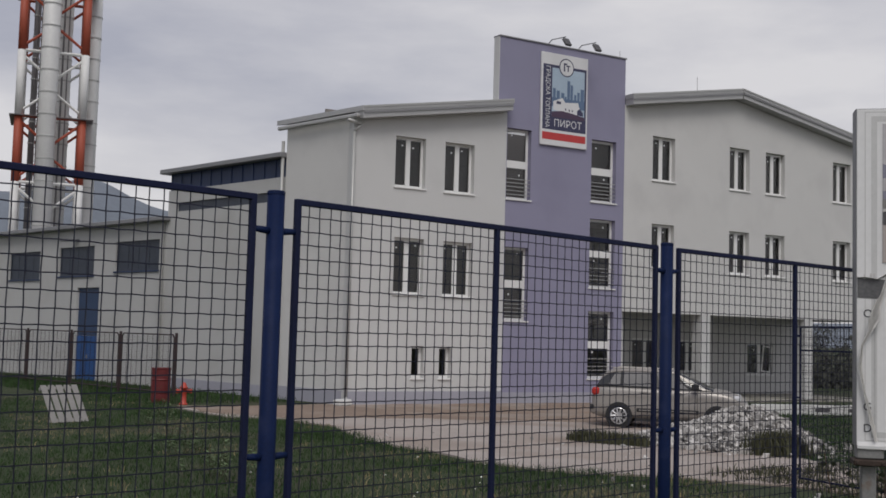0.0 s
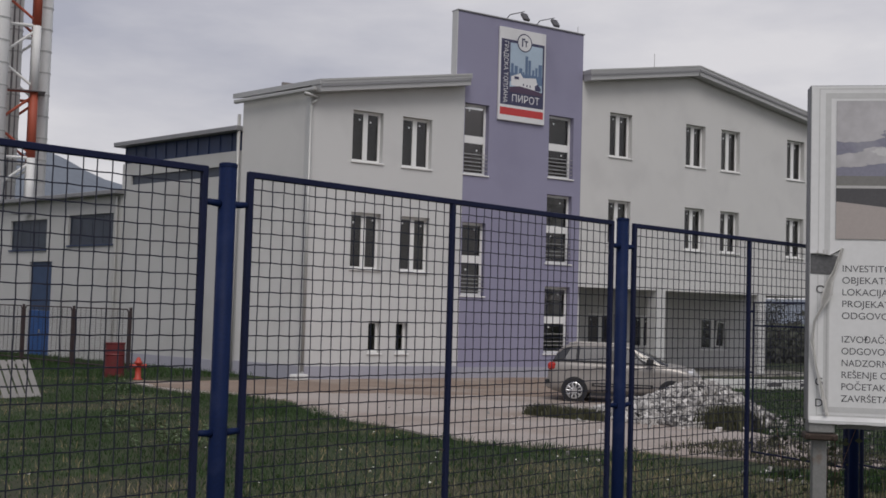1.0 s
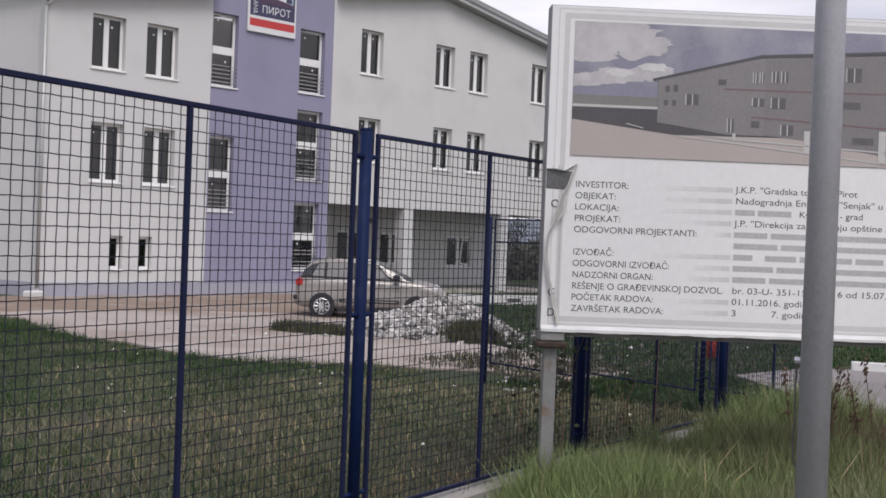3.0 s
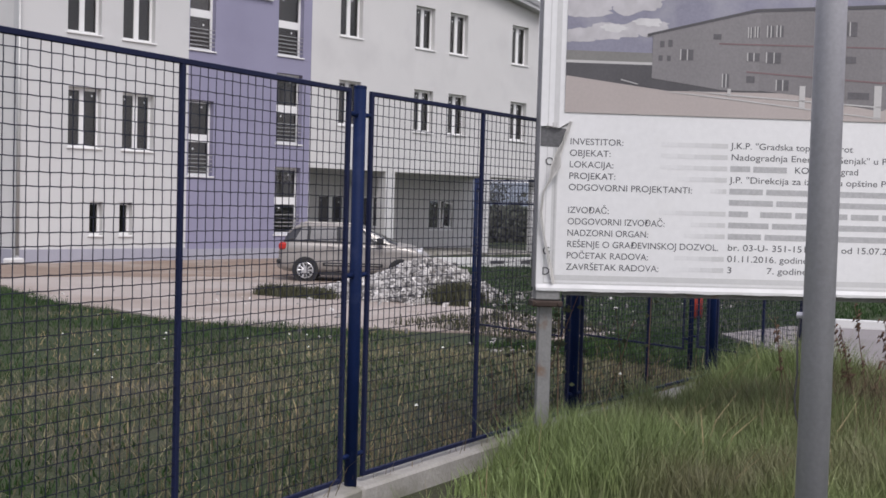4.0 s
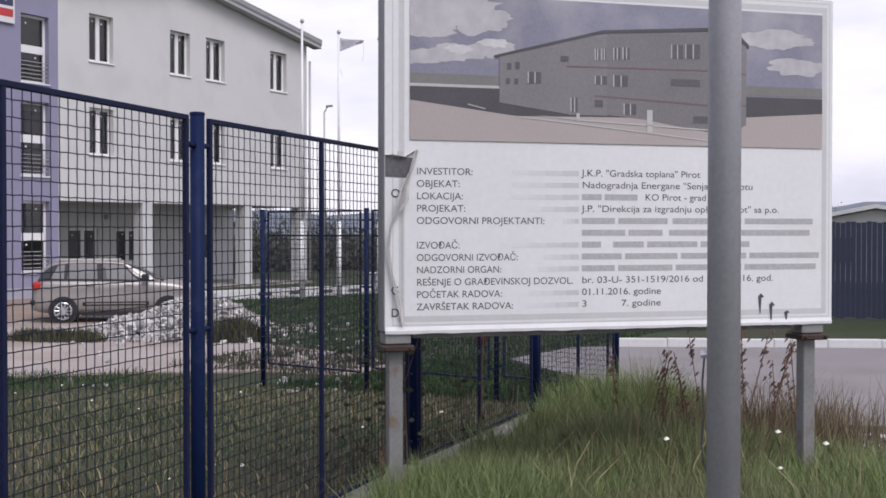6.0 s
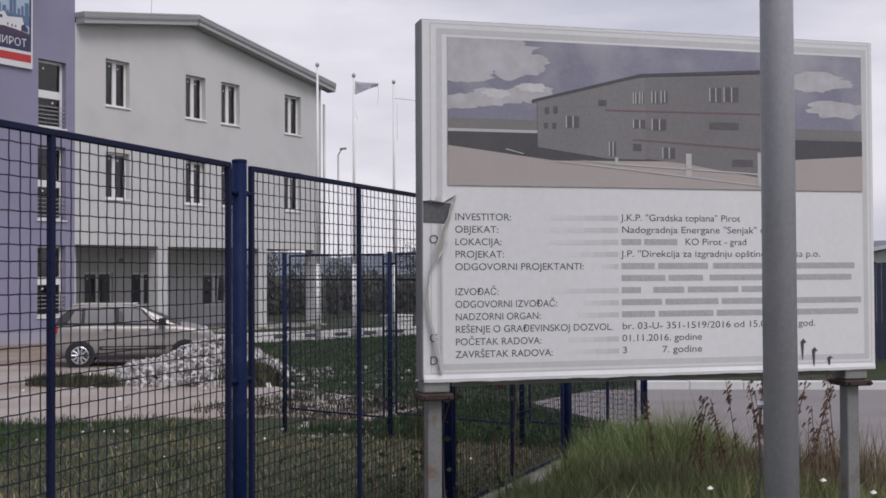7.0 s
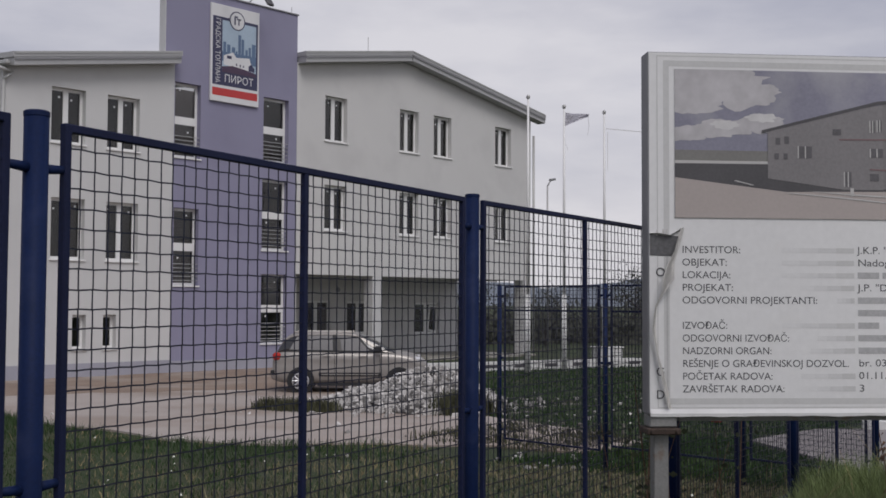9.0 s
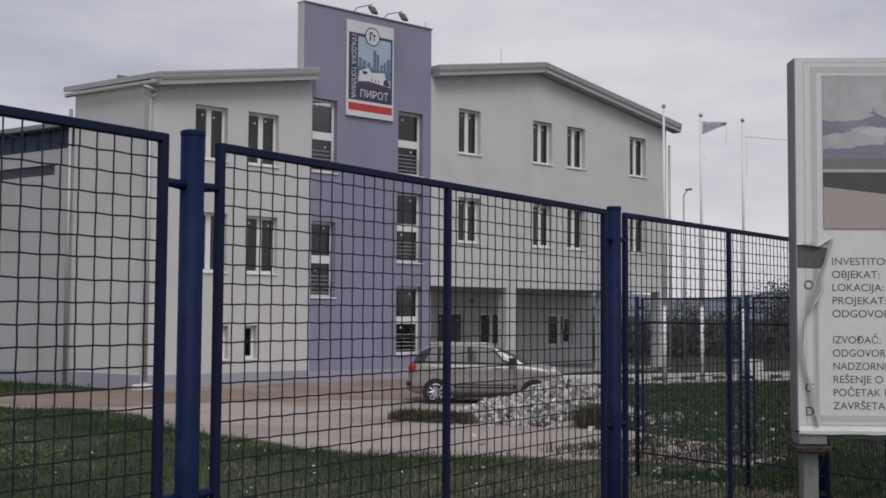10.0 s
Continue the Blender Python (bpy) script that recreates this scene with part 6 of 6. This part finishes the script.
blades("dry_stalks", stalk, "straw", "dry pale grass stalks standing in the tall grass", "grass", 6, 0.004, 0.9)
brown = []
for k in range(3400):
    x, y = (-7.6 + r.normal(0, 0.55), -29.0 + r.normal(0, 0.35)) if k % 2 else (-6.0 + r.normal(0, 0.9), -29.1 + r.normal(0, 0.35))
    brown.append((x, y, ground_z(x, y) - 0.02, 0.25 + 0.35 * r.rand()))
blades("brown_stems", brown, "dead", "dry brown stems among the tall grass by the board", "grass", 16, 0.0035, 0.5)
# reddish dock weeds
for cx, cy, n, hh in ((-6.9, -29.0, 16, 0.95), (-7.3, -28.3, 7, 0.75), (-6.0, -30.6, 9, 0.85)):
    V, F = [], []
    weed = thing("dock_weed", pose(cx, cy, 0.62), "dry reddish brown dock weed with seed heads", "weed", "dock weeds")
    st = bmesh.new()
    for k in range(n):
        bx, by = r.normal(0, 0.22), r.normal(0, 0.22)
        h = hh * r.uniform(0.7, 1.15)
        tx, ty = bx + r.normal(0, 0.12), by + r.normal(0, 0.12)
        tube(st, (bx, by, 0), (tx, ty, h), 0.006, 0.003, seg=4, caps=False)
        for j in range(22):
            u = r.uniform(0.45, 1.0)
            c = (bx + (tx - bx) * u + r.normal(0, 0.02), by + (ty - by) * u + r.normal(0, 0.02), h * u)
            o, s = len(V), r.uniform(0.008, 0.020)
            V += [(c[0] - s, c[1], c[2]), (c[0], c[1] - s, c[2] + s), (c[0] + s, c[1], c[2]), (c[0], c[1] + s, c[2] - s), (c[0], c[1], c[2] + 1.5 * s)]
            F += [(o, o + 1, o + 2, o + 3), (o, o + 1, o + 4), (o + 2, o + 3, o + 4)]
    tagged(part("stalk_tangle", st, "weed_red", weed), "", "", "", "stuff")
    soup("seed_cluster", V, F, "weed_red", "", "", "stuff", weed)
# small white flowers
V, F = [], []
for k in range(36):
    if k < 31:
        x, y = r.uniform(-14, -5), r.uniform(-27, -14)
        z = ground_z(x, y) + r.uniform(0.08, 0.18)
        if x > lawn_limit(y) - 0.4 or y < fence_y(x) + 0.3:
            continue
    else:
        x, y = r.uniform(-10, -7.5), r.uniform(-30.5, -28.4)
        z = ground_z(x, y) + r.uniform(0.3, 0.5)
    s = r.uniform(0.012, 0.026)
    o = len(V)
    V += [(x - s, y, z), (x, y - s, z + 0.3 * s), (x + s, y, z), (x, y + s, z + 0.3 * s), (x, y, z + s)]
    F += [(o, o + 1, o + 4), (o + 1, o + 2, o + 4), (o + 2, o + 3, o + 4), (o + 3, o, o + 4)]
soup("wild_flowers", V, F, "flower", "small white flowers dotted over the grass", "flowers")
# leafy creeper on the fence near the board
V, F = [], []
cr = bmesh.new()
for k in range(13):
    u = r.rand()
    x = -10.1 + 3.4 * u ** 1.3
    y = fence_y(x) + 0.10 + r.normal(0, 0.12)
    z0 = ground_z(x, y)
    h = r.uniform(0.6, 1.35)
    tx, ty = x + r.normal(0, 0.25), y + r.normal(0, 0.08)
    tube(cr, (x, y, z0), (tx, ty, z0 + h), 0.005, 0.003, seg=4, caps=False)
    for j in range(16):
        q = r.rand()
        c = (x + (tx - x) * q + r.normal(0, 0.05), y + (ty - y) * q + r.normal(0, 0.04), z0 + h * q)
        s, a = r.uniform(0.012, 0.03), r.uniform(0, 6.28)
        o = len(V)
        V += [(c[0] - s * math.cos(a), c[1] - s * math.sin(a), c[2]), (c[0], c[1], c[2] - 0.6 * s), (c[0] + s * math.cos(a), c[1] + s * math.sin(a), c[2]), (c[0], c[1], c[2] + 0.8 * s)]
        F.append((o, o + 1, o + 2, o + 3))
bush = thing("bramble", pose(0, 0, 0), "thin dark bramble stems growing through the fence", "bush")
tagged(part("stem_tangle", cr, "weed_red", bush), "", "", "", "stuff")
M["dark_leaf"] = material("dark_leaves", (0.045, 0.055, 0.025), 0.7, vary=0.2, bump=0, island=0.5)
# distant foliage: lightened and greyed so the colour carries the haze
M["hazed_leaf"] = material("hazed_leaves", (0.078, 0.082, 0.068), 0.8, vary=0.2, bump=0, island=0.35)
soup("leaves", V, F, "dark_leaf", "", "", "stuff", bush)


# ---- trees behind the kerb wall ----
def tree(x, y, h, seed, label):
    q = np.random.RandomState(seed)
    t = thing("tree", pose(x, y, 0.0), label, "tree", "trees behind the yard")
    bm = bmesh.new()
    tube(bm, (0, 0, 0), (0.05 * h * q.normal() * 0.3, 0, 0.45 * h), 0.022 * h, 0.014 * h, seg=7)
    tips = []
    for k in range(9):
        a, z0 = q.uniform(0, 6.28), q.uniform(0.18, 0.45) * h
        l = q.uniform(0.25, 0.42) * h
        e = (math.cos(a) * l * 0.75, math.sin(a) * l * 0.75, z0 + l * q.uniform(0.5, 1.1))
        tube(bm, (0, 0, z0), e, 0.009 * h, 0.003 * h, seg=5)
        tips.append(e)
    part("trunk", bm, "brown_steel", t)
    V, F = [], []
    for e in tips + [(0, 0, 0.8 * h)]:
        for k in range(150):
            g = q.normal(0, 0.085 * h, 3)
            c = (e[0] + g[0], e[1] + g[1], max(0.15 * h, e[2] + g[2] * 0.9))
            s = 0.012 * h * q.uniform(0.6, 1.6)
            u = q.normal(0, 1, 3)
            u /= np.linalg.norm(u)
            v = np.cross(u, q.normal(0, 1, 3))
            v /= np.linalg.norm(v)
            o = len(V)
            V += [tuple(np.array(c) + s * (a * u + b * v)) for a, b in ((-1, 0), (0, -0.6), (1, 0), (0, 0.6))]
            F.append((o, o + 1, o + 2, o + 3))
    soup("crown", V, F, "hazed_leaf", "", "", "stuff", t)


for k, (x, y, h) in enumerate(((34, 6, 3.6), (38, 2, 4.6), (43, 0, 3.8), (46, 8, 5.0), (50, -3, 4.2), (55, 3, 4.6), (58, -8, 4.0), (64, -2, 5.0), (36, 12, 4.4), (70, -12, 4.6), (30, 11, 3.8), (78, 4, 5.2))):
    tree(x, y, h, 40 + k, "dark leafy roadside tree behind the yard")
V, F = [], []
for k in range(18000):
    u = r.rand()
    x, y = 28 + 70 * u + r.normal(0, 1.2), 14 - 30 * u + r.normal(0, 1.2)
    z = 0.1 + abs(r.normal(0, 0.9))
    s, a = r.uniform(0.08, 0.22), r.uniform(0, 6.28)
    o = len(V)
    V += [(x - s * math.cos(a), y - s * math.sin(a), z), (x, y, z - s), (x + s * math.cos(a), y + s * math.sin(a), z), (x, y, z + s)]
    F.append((o, o + 1, o + 2, o + 3))
soup("hedgerow", V, F, "hazed_leaf", "dark green hedgerow far behind the yard", "hedge")
